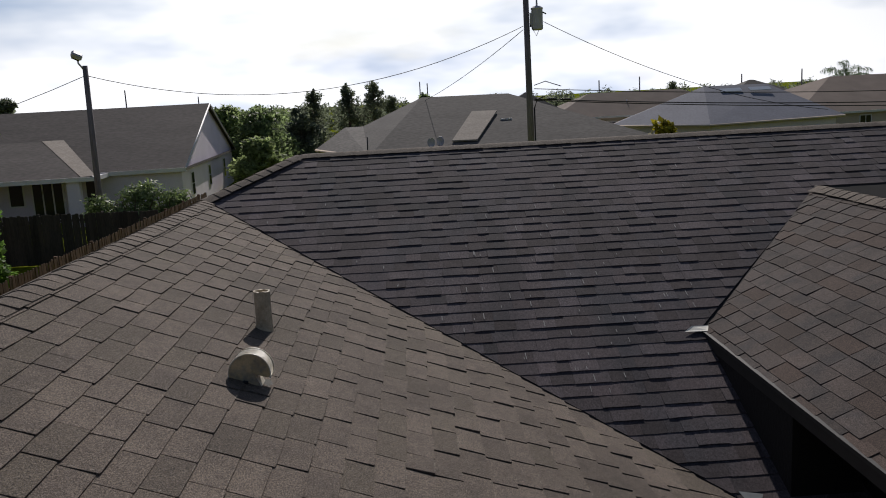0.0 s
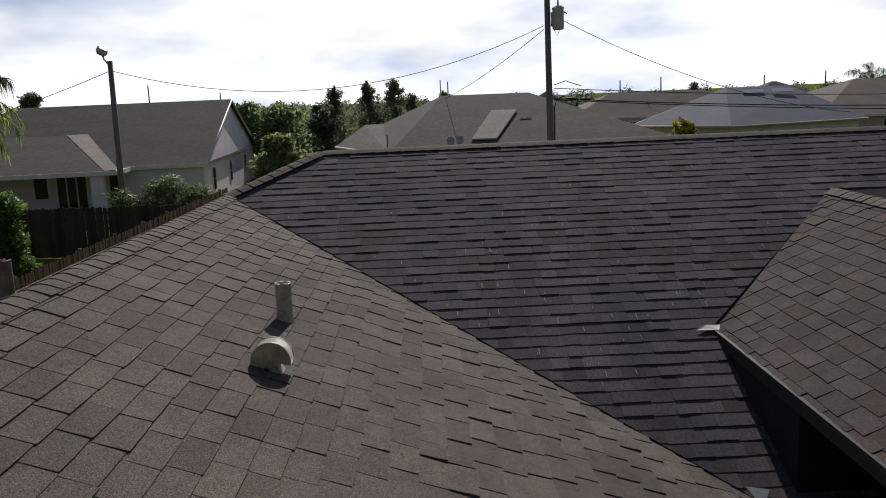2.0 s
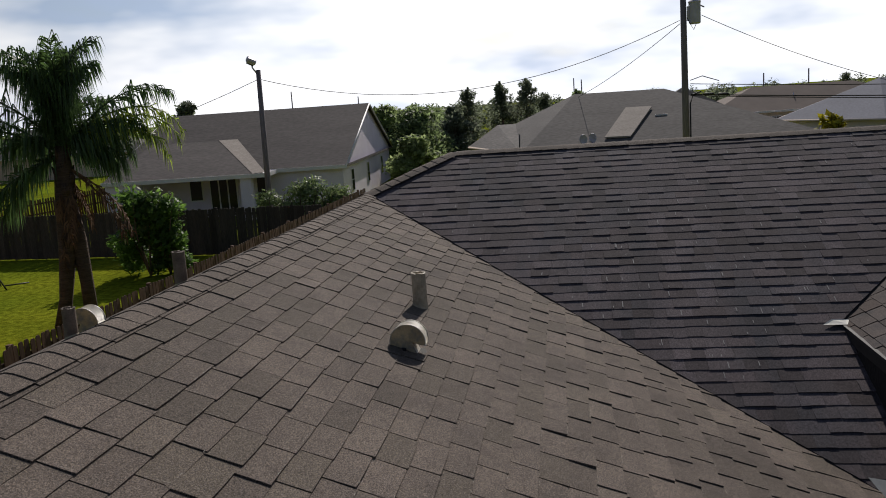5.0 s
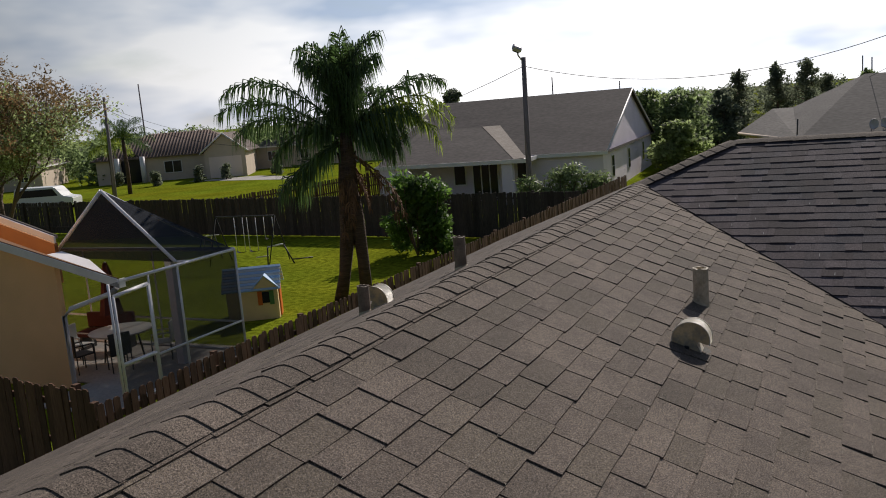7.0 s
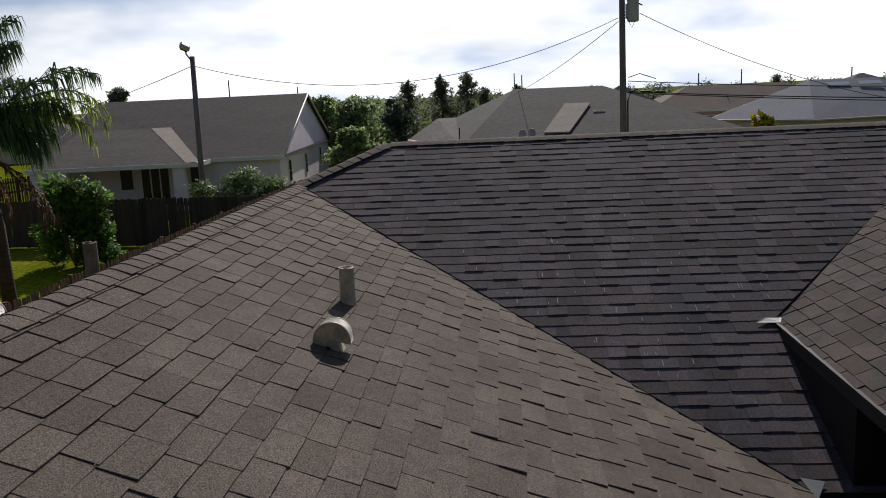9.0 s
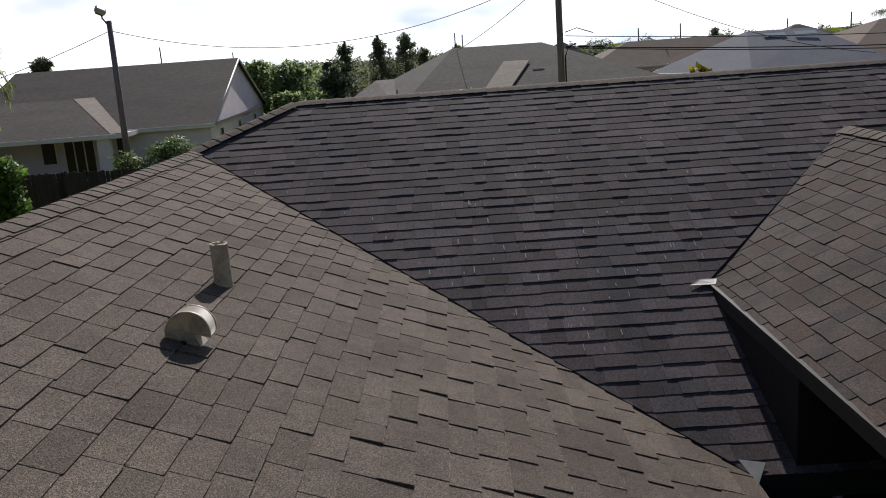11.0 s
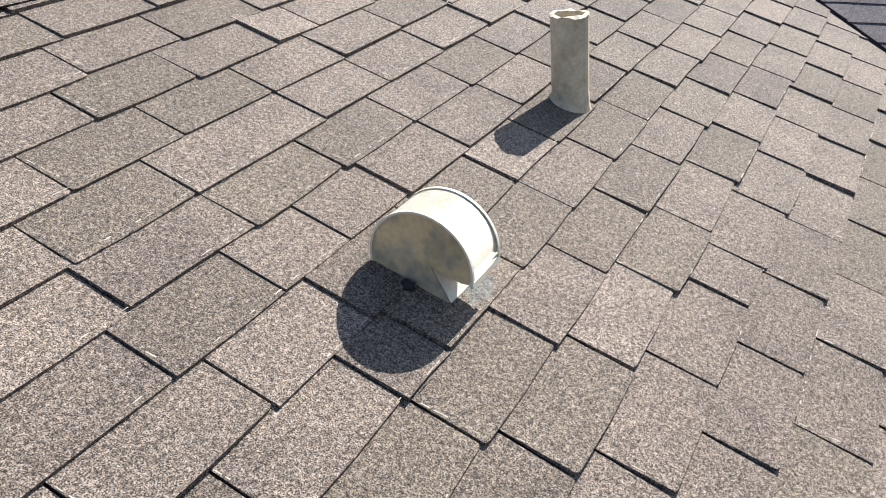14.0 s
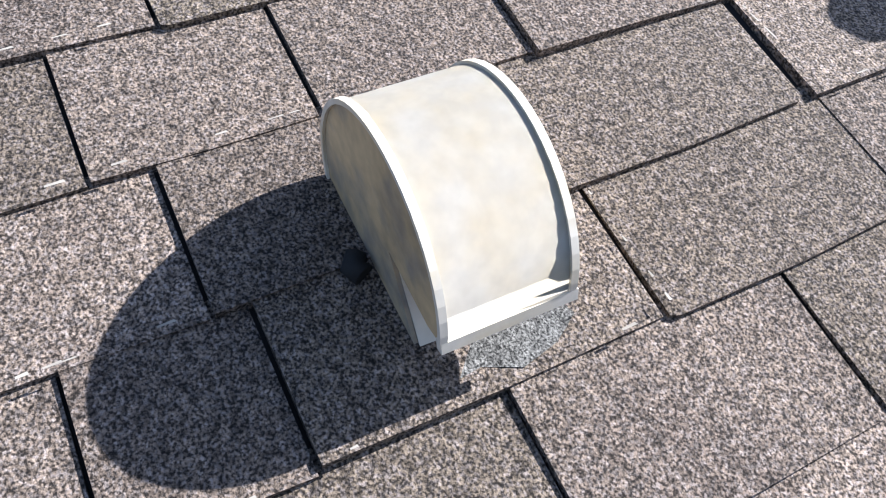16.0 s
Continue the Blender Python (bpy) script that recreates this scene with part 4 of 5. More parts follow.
def screen_room():
    t = thing("screen_room", "white aluminium screen room with dark mesh and peaked roof", "screen room", pose(0, 0, 0))
    X, Y0, Y1, ZT = -10.6, 12.0, 15.8, 2.5

    def bar(a, b, w=0.028):
        part("frame_bar", tube([a, b], w, 4), ALUMINIUM, t)

    def mesh(c, mat=SCREEN):
        bm = bmesh.new()
        bm.faces.new([bm.verts.new(p) for p in c])
        part("screen_panel", bm, mat, t, "dark insect mesh")

    for y in (Y0, 13.9, Y1):
        bar((X, y, 0.02), (X, y, ZT), 0.036)
    bar((X, 13.05, 0.02), (X, 13.05, 2.5))
    bar((X, 12.25, ZT), (X, Y1, ZT), 0.038)
    bar((X, 13.05, 0.78), (X, Y1, 0.78))
    bar((X, Y1, ZT), (-18, Y1, ZT), 0.05)
    bar((X, Y1, 0.75), (-18, Y1, 0.75))
    bar((X, Y1, 0.05), (-18, Y1, 0.05))
    for x in (-13.2, -15.6, -18):
        bar((x, Y1, 0.02), (x, Y1, ZT))
    part("corner_post", box(-11.62, -11.42, 14.58, 14.72, 0.03, 2.5), ALUMINIUM, t, "broad pale post inside the screen room")
    # gable and ridge of the roof
    bar((-15.0, 14.4, 2.56), (-13.07, 14.4, 4.12), 0.05)
    bar((-13.07, 14.4, 4.12), (-11.1, 14.4, 2.47), 0.05)
    bar((-11.1, 14.4, 2.47), (X, 14.4, ZT))
    bar((-13.07, 14.4, 4.12), (-13.07, 17.2, 2.6), 0.03)
    mesh([(-15.0, 14.4, 2.56), (-11.1, 14.4, 2.47), (-13.07, 14.4, 4.12)], SCREEN_ROOF)
    mesh([(-13.07, 14.4, 4.12), (-11.1, 14.4, 2.47), (X, Y1, ZT), (-13.07, 17.2, 2.6)], SCREEN_ROOF)
    mesh([(-13.07, 14.4, 4.12), (-13.07, 17.2, 2.6), (-18, 17.2, 2.5), (-15.0, 14.4, 2.56)], SCREEN_ROOF)
    mesh([(X, Y0, 0), (X, Y1, 0), (X, Y1, ZT), (X, Y0, ZT)])
    mesh([(X, Y1, 0), (-18, Y1, 0), (-18, Y1, ZT), (X, Y1, ZT)])
    door = part("door", tube([(X + 0.03, 12.06, 0.05), (X + 0.03, 12.06, 2.24)], 0.04, 4), ALUMINIUM, t, "white framed screen door")
    for a, b in (((12.06, 2.24), (12.98, 2.30)), ((12.98, 2.30), (12.98, 0.05)), ((12.06, 0.85), (12.98, 0.85)), ((12.06, 0.08), (12.98, 0.08))):
        part("door_bar", tube([(X + 0.03, a[0], a[1]), (X + 0.03, b[0], b[1])], 0.045, 4), ALUMINIUM, door)


screen_room()
pt = part("patio", slab([(-10.3, 11.5, 0.03), (-10.3, 16.1, 0.03), (-20, 16.1, 0.03), (-20, 13, 0.03), (-12.7, 13, 0.03), (-12.7, 11.5, 0.03)], 0.08), CONCRETE)
tagged(pt, "pale concrete patio slab", "patio", kind="structure")


def patio_set():
    t = thing("patio_table", "round white patio table with metal legs", "table", pose(-13.3, 14.6, 0.03))
    bm = bmesh.new()
    bmesh.ops.create_cone(bm, cap_ends=True, segments=28, radius1=0.72, radius2=0.74, depth=0.04, matrix=Matrix.Translation((0, 0, 0.72)))
    part("tabletop", bm, PATIO_WHITE, t)
    for k in range(4):
        a = math.pi / 4 + k * math.pi / 2
        part("leg", tube([(0.45 * math.cos(a), 0.45 * math.sin(a), 0), (0.35 * math.cos(a), 0.35 * math.sin(a), 0.7)], 0.025, 6), DARK_METAL, t)
    u = thing("patio_umbrella", "closed faded red patio umbrella standing through the table", "umbrella", pose(-13.9, 14.95, 0.03))
    part("pole", tube([(0, 0, 0), (0, 0, 2.32)], 0.022, 8), ALUMINIUM, u)
    can = bmesh.new()
    n, prof = 14, ((0.04, 2.3), (0.10, 2.05), (0.15, 1.6), (0.20, 1.25), (0.24, 1.02), (0.06, 1.06))
    rings = [[can.verts.new((r * (1 + 0.25 * (k % 2)) * math.cos(2 * math.pi * k / n), r * (1 + 0.25 * (k % 2)) * math.sin(2 * math.pi * k / n), z)) for k in range(n)] for r, z in prof]
    for a, b in zip(rings, rings[1:]):
        for k in range(n):
            can.faces.new((a[k], a[(k + 1) % n], b[(k + 1) % n], b[k]))
    part("canopy", can, CANVAS_RED, u)
    part("base", tube([(0, 0, 0), (0, 0, 0.08)], 0.22, 14), CONCRETE, u)

    def chair(x, y, ang, mat, label):
        c = thing("patio_chair", label, "chair", pose(x, y, 0.03, 0, 0, ang), group="patio chairs")
        part("seat", box(-0.24, 0.24, -0.24, 0.24, 0.40, 0.44, bevel=0.01), mat, c)
        part("backrest", box(-0.24, 0.24, 0.22, 0.26, 0.44, 0.92, bevel=0.01), mat, c)
        for sx in (-0.22, 0.22):
            for sy in (-0.22, 0.22):
                part("leg", tube([(sx, sy, 0), (sx, sy, 0.41)], 0.016, 6), DARK_METAL, c)
            part("armrest", tube([(sx, -0.22, 0.41), (sx, -0.2, 0.64), (sx, 0.22, 0.66)], 0.018, 6), mat, c)

    chair(-14.3, 14.2, 100, PATIO_WHITE, "white resin patio chair beside the table")
    chair(-13.6, 13.6, 170, DARK_METAL, "dark metal patio chair beside the table")
    chair(-12.3, 14.9, -60, PATIO_WHITE, "white resin patio chair beside the table")
    chair(-12.7, 13.9, -120, DARK_METAL, "dark metal patio chair beside the table")
    b = thing("bench", "red cushioned bench on the patio", "bench", pose(-14.6, 15.3, 0.03, 0, 0, 10))
    part("seat", box(-0.7, 0.7, -0.25, 0.25, 0.35, 0.5, bevel=0.03), CANVAS_RED, b)
    part("backrest", box(-0.7, 0.7, 0.2, 0.32, 0.5, 0.9, bevel=0.03), CANVAS_RED, b)
    for sx in (-0.6, 0.6):
        part("leg", box(sx - 0.04, sx + 0.04, -0.22, 0.28, 0, 0.36), DARK_METAL, b)


patio_set()


# ---- fences ----
def fence(label, start, end, height, step=0.15, w=0.138, lean=0.01, seed=5, posts=2.4, wood=None):
    a, b = Vector((*start, 0)), Vector((*end, 0))
    d = (b - a).normalized()
    n = Vector((-d.y, d.x, 0))
    wood = wood or FENCE_WOOD
    f = thing("fence", label, "fence", Matrix.Translation(a) @ Matrix((d, n, Vector((0, 0, 1)))).transposed().to_4x4())
    rng = random.Random(seed)
    ln = (b - a).length
    pick = []
    for _ in range(4):
        h, e = height + rng.uniform(-0.03, 0.02), 0.03
        prof = [(0, 0.03), (w, 0.03), (w, h - e), (w - e, h), (e, h), (0, h - e)]
        pick.append(mesh_of(prism(prof, 0.0, 0.018), "picket", wood))
    for k in range(int(ln / step)):
        ob = new("picket", rng.choice(pick))
        ob.parent = f
        ob.matrix_local = pose(k * step, 0, rng.uniform(-0.02, 0.01), rng.uniform(-0.5, 0.5), rng.uniform(-0.8, 0.8), 0)
    for z in (0.35, height * 0.55, height - 0.3):
        part("rail", box(0, ln, 0.02, 0.06, z, z + 0.085), wood, f)
    for k in range(int(ln / posts) + 1):
        part("post", box(k * posts, k * posts + 0.09, 0.062, 0.15, 0, height + 0.02), wood, f)
    return f


fence("weathered brown wooden picket fence between the yards", (-6.75, 8.1), (-6.55, 38.0), 1.78, w=0.116, seed=5)
fence("weathered brown wooden fence at the yard corner", (-14.5, 8.9), (-6.85, 8.1), 1.97, seed=6)
fence("tall dark wooden back fence across the lawn", (-37.5, 34.4), (-6.7, 31.3), 1.88, 0.146, 0.143, seed=7, wood=FENCE_DARK)
fence("grey wooden picket fence behind the back yard", (-26.2, 33.5), (-24.0, 47.6), 1.85, 0.19, 0.12, seed=8)
fence("dark wooden fence towards the street", (-37.6, 34.4), (-66, 38), 1.85, 0.17, 0.15, seed=9, wood=FENCE_DARK)


# ---- poles and wires ----
def sag(a, b, drop, n=24):
    a, b = Vector(a), Vector(b)
    return [a.lerp(b, k / n) - Vector((0, 0, drop * 4 * (k / n) * (1 - k / n))) for k in range(n + 1)]


def wire(a, b, drop, r=0.015, label="black overhead cable between poles"):
    tagged(part("cable", tube(sag(a, b, drop), r, 5), WIRE), label, "cable", group="overhead cables")


def wooden_pole(t, h, r0, r1, lean=(0, 0)):
    part("shaft", tube([(0, 0, 0), (lean[0] * 0.5, lean[1] * 0.5, h * 0.5), (lean[0], lean[1], h)], [r0, (r0 + r1) / 2, r1], 10), POLE_WOOD, t)


LP, UP, FP = Vector((-11.0, 37.4, 0)), Vector((7.85, 38.6, 0)), Vector((-51.8, 50.8, 0))


def lamp_pole(p, h, label, lean, reach=0.22, drop=0.0):
    t = thing("street_lamp", label, "street lamp", Matrix.Translation(p), group="lamp poles")
    wooden_pole(t, h, 0.145, 0.105, lean)
    head = part("lamp_head", box(-0.22, 0.22, -0.17, 0.17, -0.11, 0.14, m=pose(lean[0] - reach, -0.2, h + 0.40 - drop, 30, 25, 30), bevel=0.06), GALVANISED, t, "grey floodlight head")
    part("lens", box(-0.16, 0.16, -0.13, 0.13, -0.14, -0.11, m=pose(lean[0] - reach, -0.2, h + 0.40 - drop, 30, 25, 30)), GLASS_DARK, head)
    part("bracket", tube([(lean[0], 0, h - 0.25), (lean[0] - reach * 0.9, -0.15, h + 0.1 - drop), (lean[0] - reach * 0.9, -0.2, h + 0.3 - drop)], 0.035, 6), GALVANISED, t)


lamp_pole(LP, 7.38, "wooden pole with a grey floodlight at its top", (0.12, 0))
lamp_pole(FP, 8.55, "distant wooden pole with a street lamp on an arm", (0.3, 0), 1.5, 0.95)


def utility_pole():
    t = thing("utility_pole", "tall wooden utility pole with a grey transformer can", "utility pole", Matrix.Translation(UP))
    wooden_pole(t, 10.6, 0.165, 0.12, (-0.05, 0))
    can = bmesh.new()
    n = 18
    rings = [[can.verts.new((0.42 + r * math.cos(2 * math.pi * k / n), -0.05 + r * math.sin(2 * math.pi * k / n), z)) for k in range(n)]
             for r, z in ((0.20, 7.95), (0.25, 8.0), (0.25, 8.82), (0.27, 8.84), (0.27, 8.88), (0.16, 8.96))]
    for a, b in zip(rings, rings[1:]):
        for k in range(n):
            can.faces.new((a[k], a[(k + 1) % n], b[(k + 1) % n], b[k]))
    can.faces.new(rings[-1])
    can.faces.new(list(reversed(rings[0])))
    tr = part("transformer", can, GALVANISED, t, "grey transformer can")
    part("bushing", tube([(0.42, -0.05, 8.95), (0.42, -0.05, 9.25)], [0.05, 0.03], 8), GALVANISED, tr)
    part("bushing", tube([(0.66, -0.05, 8.7), (0.82, -0.05, 8.62)], 0.03, 6), DARK_METAL, tr)
    part("bracket", box(0.1, 0.2, -0.1, 0.0, 8.1, 8.7), GALVANISED, tr)
    part("conduit", tube([(0.16, -0.14, 0), (0.16, -0.14, 4.6), (0.30, -0.14, 5.0), (0.62, -0.14, 5.1)], 0.035, 6), WIRE, t, "black conduit up the pole")
    part("lead", tube([(0.1, -0.1, 8.2), (0.35, -0.2, 7.7), (0.62, -0.1, 8.3), (0.66, -0.05, 8.6)], 0.018, 5), WIRE, t)
    for k in (0.70, 1.32):
        part("splice_box", tube([(k, -0.1, 5.03 - 0.07 * k), (k + 0.08, -0.1, 5.02 - 0.07 * k), (k + 0.42, -0.1, 5.0 - 0.07 * k), (k + 0.5, -0.1, 4.99 - 0.07 * k)], [0.02, 0.055, 0.055, 0.02], 8), WIRE, t, "black cable splice closure")
    part("loop", tube([(0.2, 0, 5.6), (0.7, 0, 5.75), (1.4, 0, 5.5)], 0.02, 5), WIRE, t)


utility_pole()
wire(UP + Vector((-0.2, 0, 8.15)), LP + Vector((0.1, 0, 6.98)), 1.7)
wire(LP + Vector((0.1, 0, 6.98)), FP + Vector((0, 0, 7.8)), 3.4)
wire(UP + Vector((-0.2, 0, 8.0)), (3.6, 57.0, 5.2), 0.2)
wire(UP + Vector((0.7, 0, 8.3)), (24.5, 45.0, 3.6), 0.7)
wire(UP + Vector((0.2, 0, 5.45)), (44, 41, 4.6), 0.55, 0.018)
wire(UP + Vector((0.2, 0, 5.0)), (44, 41, 3.9), 0.5, 0.024)
wire(UP + Vector((0.2, 0, 4.95)), (44, 40.5, 3.5), 0.45, 0.02)
wire(FP + Vector((0.1, 0, 7.9)), (-60, 74, 4.6), 0.5)
for az, D, h in ((-18.0, 120, 8.6), (-13.6, 130, 7.5), (0.9, 130, 8.0), (1.4, 125, 7.6), (12.8, 120, 6.6), (15.4, 120, 6.8), (21.7, 120, 6.4), (25.2, 120, 6.6), (-32.7, 110, 9.6), (-45, 120, 12)):
    t = thing("utility_pole", "thin distant utility pole above the roofs", "utility pole", pose(2.4 + D * math.sin(radians(az)), 1.0 + D * math.cos(radians(az)), 0), group="distant poles")
    wooden_pole(t, h, 0.12, 0.08)


# ---- plants ----
def leaf_cloud(verts, faces, centre, radius, count, size, rng, squash=0.8, droop=0.0):
    """Leaf blades scattered through the outer shell of an uneven clump."""
    c = Vector(centre)
    for _ in range(count):
        d = Vector((rng.gauss(0, 1), rng.gauss(0, 1), rng.gauss(0, 1))).normalized()
        r = radius * (0.45 + 0.6 * rng.random() ** 0.6) * (0.8 + 0.35 * noise.noise(d * 2.3 + c))
        p = c + Vector((d.x * r, d.y * r, d.z * r * squash))
        a = Vector((rng.gauss(0, 1), rng.gauss(0, 1), rng.gauss(0, 0.7) - droop)).normalized()
        b = a.cross(d + Vector((0.01, 0, 0.3))).normalized()
        s = size * rng.uniform(0.6, 1.4)
        k = len(verts)
        verts += [p - a * s, p + b * s * 0.42, p + a * s, p - b * s * 0.42]
        faces.append((k, k + 1, k + 2, k + 3))


def tree(x, y, h, spread, mat, label, seed, leaf=0.12, clumps=22, per=220, trunk=0.45, squash=0.8, name="tree", category="tree", group="trees round the yards", bark=None):
    rng = random.Random(seed)
    t = thing(name, label, category, pose(x, y, 0, 0, 0, rng.uniform(0, 360)), group=group)
    bm = bmesh.new()
    th = h * trunk
    add_tube(bm, [(0, 0, 0), (rng.uniform(-.1, .1), rng.uniform(-.1, .1), th * 0.6), (0, 0, th)], [h * 0.03, h * 0.024, h * 0.018], 8)
    cl = []
    for k in range(clumps):
        a, f = rng.uniform(0, 2 * math.pi), rng.random()
        zz = th * 0.7 + (h - th * 0.7) * f
        rr = spread * (1 - 0.75 * f ** 1.6) * rng.uniform(0.3, 1.0)
        c = (rr * math.cos(a), rr * math.sin(a), zz)
        add_tube(bm, [(0, 0, min(th, zz * 0.8)), (c[0] * 0.5, c[1] * 0.5, (min(th, zz * 0.8) + zz) / 2 + 0.1), c], [h * 0.010, h * 0.007, h * 0.002], 5, False)
        cl.append((c, max(0.55, spread * rng.uniform(0.34, 0.6) * (1.15 - 0.6 * f)), per, leaf, ))
    part("trunk", bm, bark or BARK, t)
    verts, faces = [], []
    for c, r, n, s in cl:
        leaf_cloud(verts, faces, c, r, n, s, rng, squash)
    me = bpy.data.meshes.new("crown")
    me.from_pydata(verts, [], faces)
    me.materials.append(mat)
    ob = new("crown", me)
    ob.parent = t
    return t


def conifer(x, y, h, spread, mat, label, seed):
    """A ragged narrow tree: short rising boughs with tufts, and gaps between them."""
    rng = random.Random(seed)
    t = thing("tree", label, "tree", pose(x, y, 0), group="trees round the yards")
    bm, verts, faces = bmesh.new(), [], []
    add_tube(bm, [(0, 0, 0), (rng.uniform(-.2, .2), 0, h * 0.5), (rng.uniform(-.15, .15), 0, h * 0.98)], [h * 0.022, h * 0.014, h * 0.003], 7)
    n = int(h * 9)
    for k in range(n):
        f = 0.10 + 0.86 * k / n
        a = k * 2.4 + rng.uniform(-0.5, 0.5)
        r = spread * 1.5 * (1.04 - f) ** 0.75 * rng.uniform(0.25, 1.25)
        c = Vector((r * math.cos(a), r * math.sin(a), h * f + r * rng.uniform(0.0, 0.5)))
        add_tube(bm, [(0, 0, h * f - 0.1), c * 0.5 + Vector((0, 0, h * f * 0.5)), c], [0.04, 0.03, 0.01], 4, False)
        leaf_cloud(verts, faces, c, rng.uniform(0.28, 0.55), 70, 0.10, rng, 0.9, -0.4)
        leaf_cloud(verts, faces, c * 0.55 + Vector((0, 0, h * f * 0.45)), rng.uniform(0.3, 0.6), 50, 0.12, rng, 0.9, -0.4)
    for k in range(4):
        leaf_cloud(verts, faces, (rng.uniform(-.1, .1), 0, h * (0.91 + 0.03 * k)), 0.24 - 0.05 * k, 34, 0.11, rng, 1.3, -0.6)
    part("trunk", bm, BARK, t)
    me = bpy.data.meshes.new("crown")
    me.from_pydata(verts, [], faces)
    me.materials.append(mat)
    ob = new("crown", me)
    ob.parent = t


def polar(az, D):
    return 2.4 + D * math.sin(radians(az)), 1.0 + D * math.cos(radians(az))


# trees between the porch house and the hipped house
for az, D, h, sp, m, lab, sd in ((-14.6, 74, 4.6, 3.2, LEAF_LIGHT, "bright green leafy tree behind the houses", 1), (-12.2, 70, 5.2, 3.4, LEAF_LIGHT, "bright green leafy tree behind the houses", 2),
                                 (-9.6, 66, 5.0, 3.0, LEAF, "green leafy tree behind the houses", 3), (-10.1, 58, 3.1, 1.95, LEAF_LIGHT, "low green bushy tree beside the grey house", 4),
                                 (-11.3, 70, 3.4, 2.0, LEAF, "low green bushy tree beside the grey house", 15),
                                 (-6.25, 73, 6.55, 1.5, LEAF_DARK, "dark green pine-like tree", 5), (-4.0, 73, 6.9, 1.25, LEAF_DARK, "tall dark slender tree", 6),
                                 (-2.2, 73, 7.0, 1.6, LEAF_DARK, "tall dark ragged tree", 7), (-7.3, 70, 4.9, 2.4, LEAF_DARK, "dark green bushy tree", 8), (-1.1, 76, 5.7, 1.4, LEAF_DARK, "dark tree behind the hipped roof", 9),
                                 (1.1, 84, 5.9, 1.1, LEAF, "tree behind the hipped roof", 10), (-24.5, 92, 7.0, 3.0, LEAF_DARK, "dark tree behind the grey house", 11), (17.5, 120, 5.9, 1.7, LEAF_DARK, "dark distant tree above the roofs", 12),
                                 (34.0, 62, 4.2, 2.6, LEAF, "tree among the distant roofs", 13)):
    x, y = polar(az, D)
    if sp < 1.9:
        conifer(x, y, h, sp, m, lab, sd)
    else:
        tree(x, y, h, sp, m, lab, sd, leaf=0.2, clumps=34, per=170, trunk=0.3)
x, y = polar(17.0, 46)
tree(x, y, 3.35, 1.0, material("leaf_yellow", (0.30, 0.26, 0.02), 0.5, scale=1, vary=0.3, per_piece=0.35, thin=0.5), "yellow-green croton shrub above the roof line", 31, leaf=0.22, clumps=12, per=60, trunk=0.55, name="shrub", category="shrub", group="shrubs")

# half-bare tree beyond the back fence
def bare_tree(x, y, h, seed):
    rng = random.Random(seed)
    t = thing("tree", "half-bare tree with sparse rusty and green leaves", "tree", pose(x, y, 0))
    bm, tips = bmesh.new(), []

    def grow(p, d, ln, r, depth):
        q = p + d * ln
        m = p.lerp(q, 0.5) + Vector((rng.gauss(0, 1), rng.gauss(0, 1), 0)) * ln * 0.05
        add_tube(bm, [p, m, q], [r, r * 0.85, r * 0.7], 6 if depth < 3 else 4, False)
        if depth >= 2:
            tips.append((q, depth))
        if depth == 6:
            return
        for _ in range(2 if depth > 2 else 3):
            nd = (d + Vector((rng.gauss(0, 0.55), rng.gauss(0, 0.55), rng.uniform(-0.05, 0.28)))).normalized()
            grow(q, nd, ln * rng.uniform(0.85, 1.1), r * 0.66, depth + 1)

    grow(Vector((0, 0, 0)), Vector((0.05, 0, 1)), h * 0.085, 0.19, 0)
    part("trunk", bm, BARK, t, "grey trunk and branching limbs")
    for name, mat, share, lab in (("foliage", LEAF_RUST, 0.7, "rusty brown leaves"), ("foliage", LEAF_LIGHT, 0.8, "sparse green leaves")):
        verts, faces = [], []
        for q, dp in tips:
            if rng.random() < share + 0.15 and dp > 2 and (mat is LEAF_RUST) == (q.z > h * rng.uniform(0.22, 0.45)):
                leaf_cloud(verts, faces, q, 0.75 if mat is LEAF_RUST else 1.15, 60 if mat is LEAF_RUST else 120, 0.085, rng, droop=0.0 if mat is LEAF_RUST else 0.5)
        me = bpy.data.meshes.new(name)
        me.from_pydata(verts, [], faces)
        me.materials.append(mat)
        ob = new(name, me)
        ob.parent = t
        ob["label"] = lab


bare_tree(-34.0, 27.2, 17.0, 4)


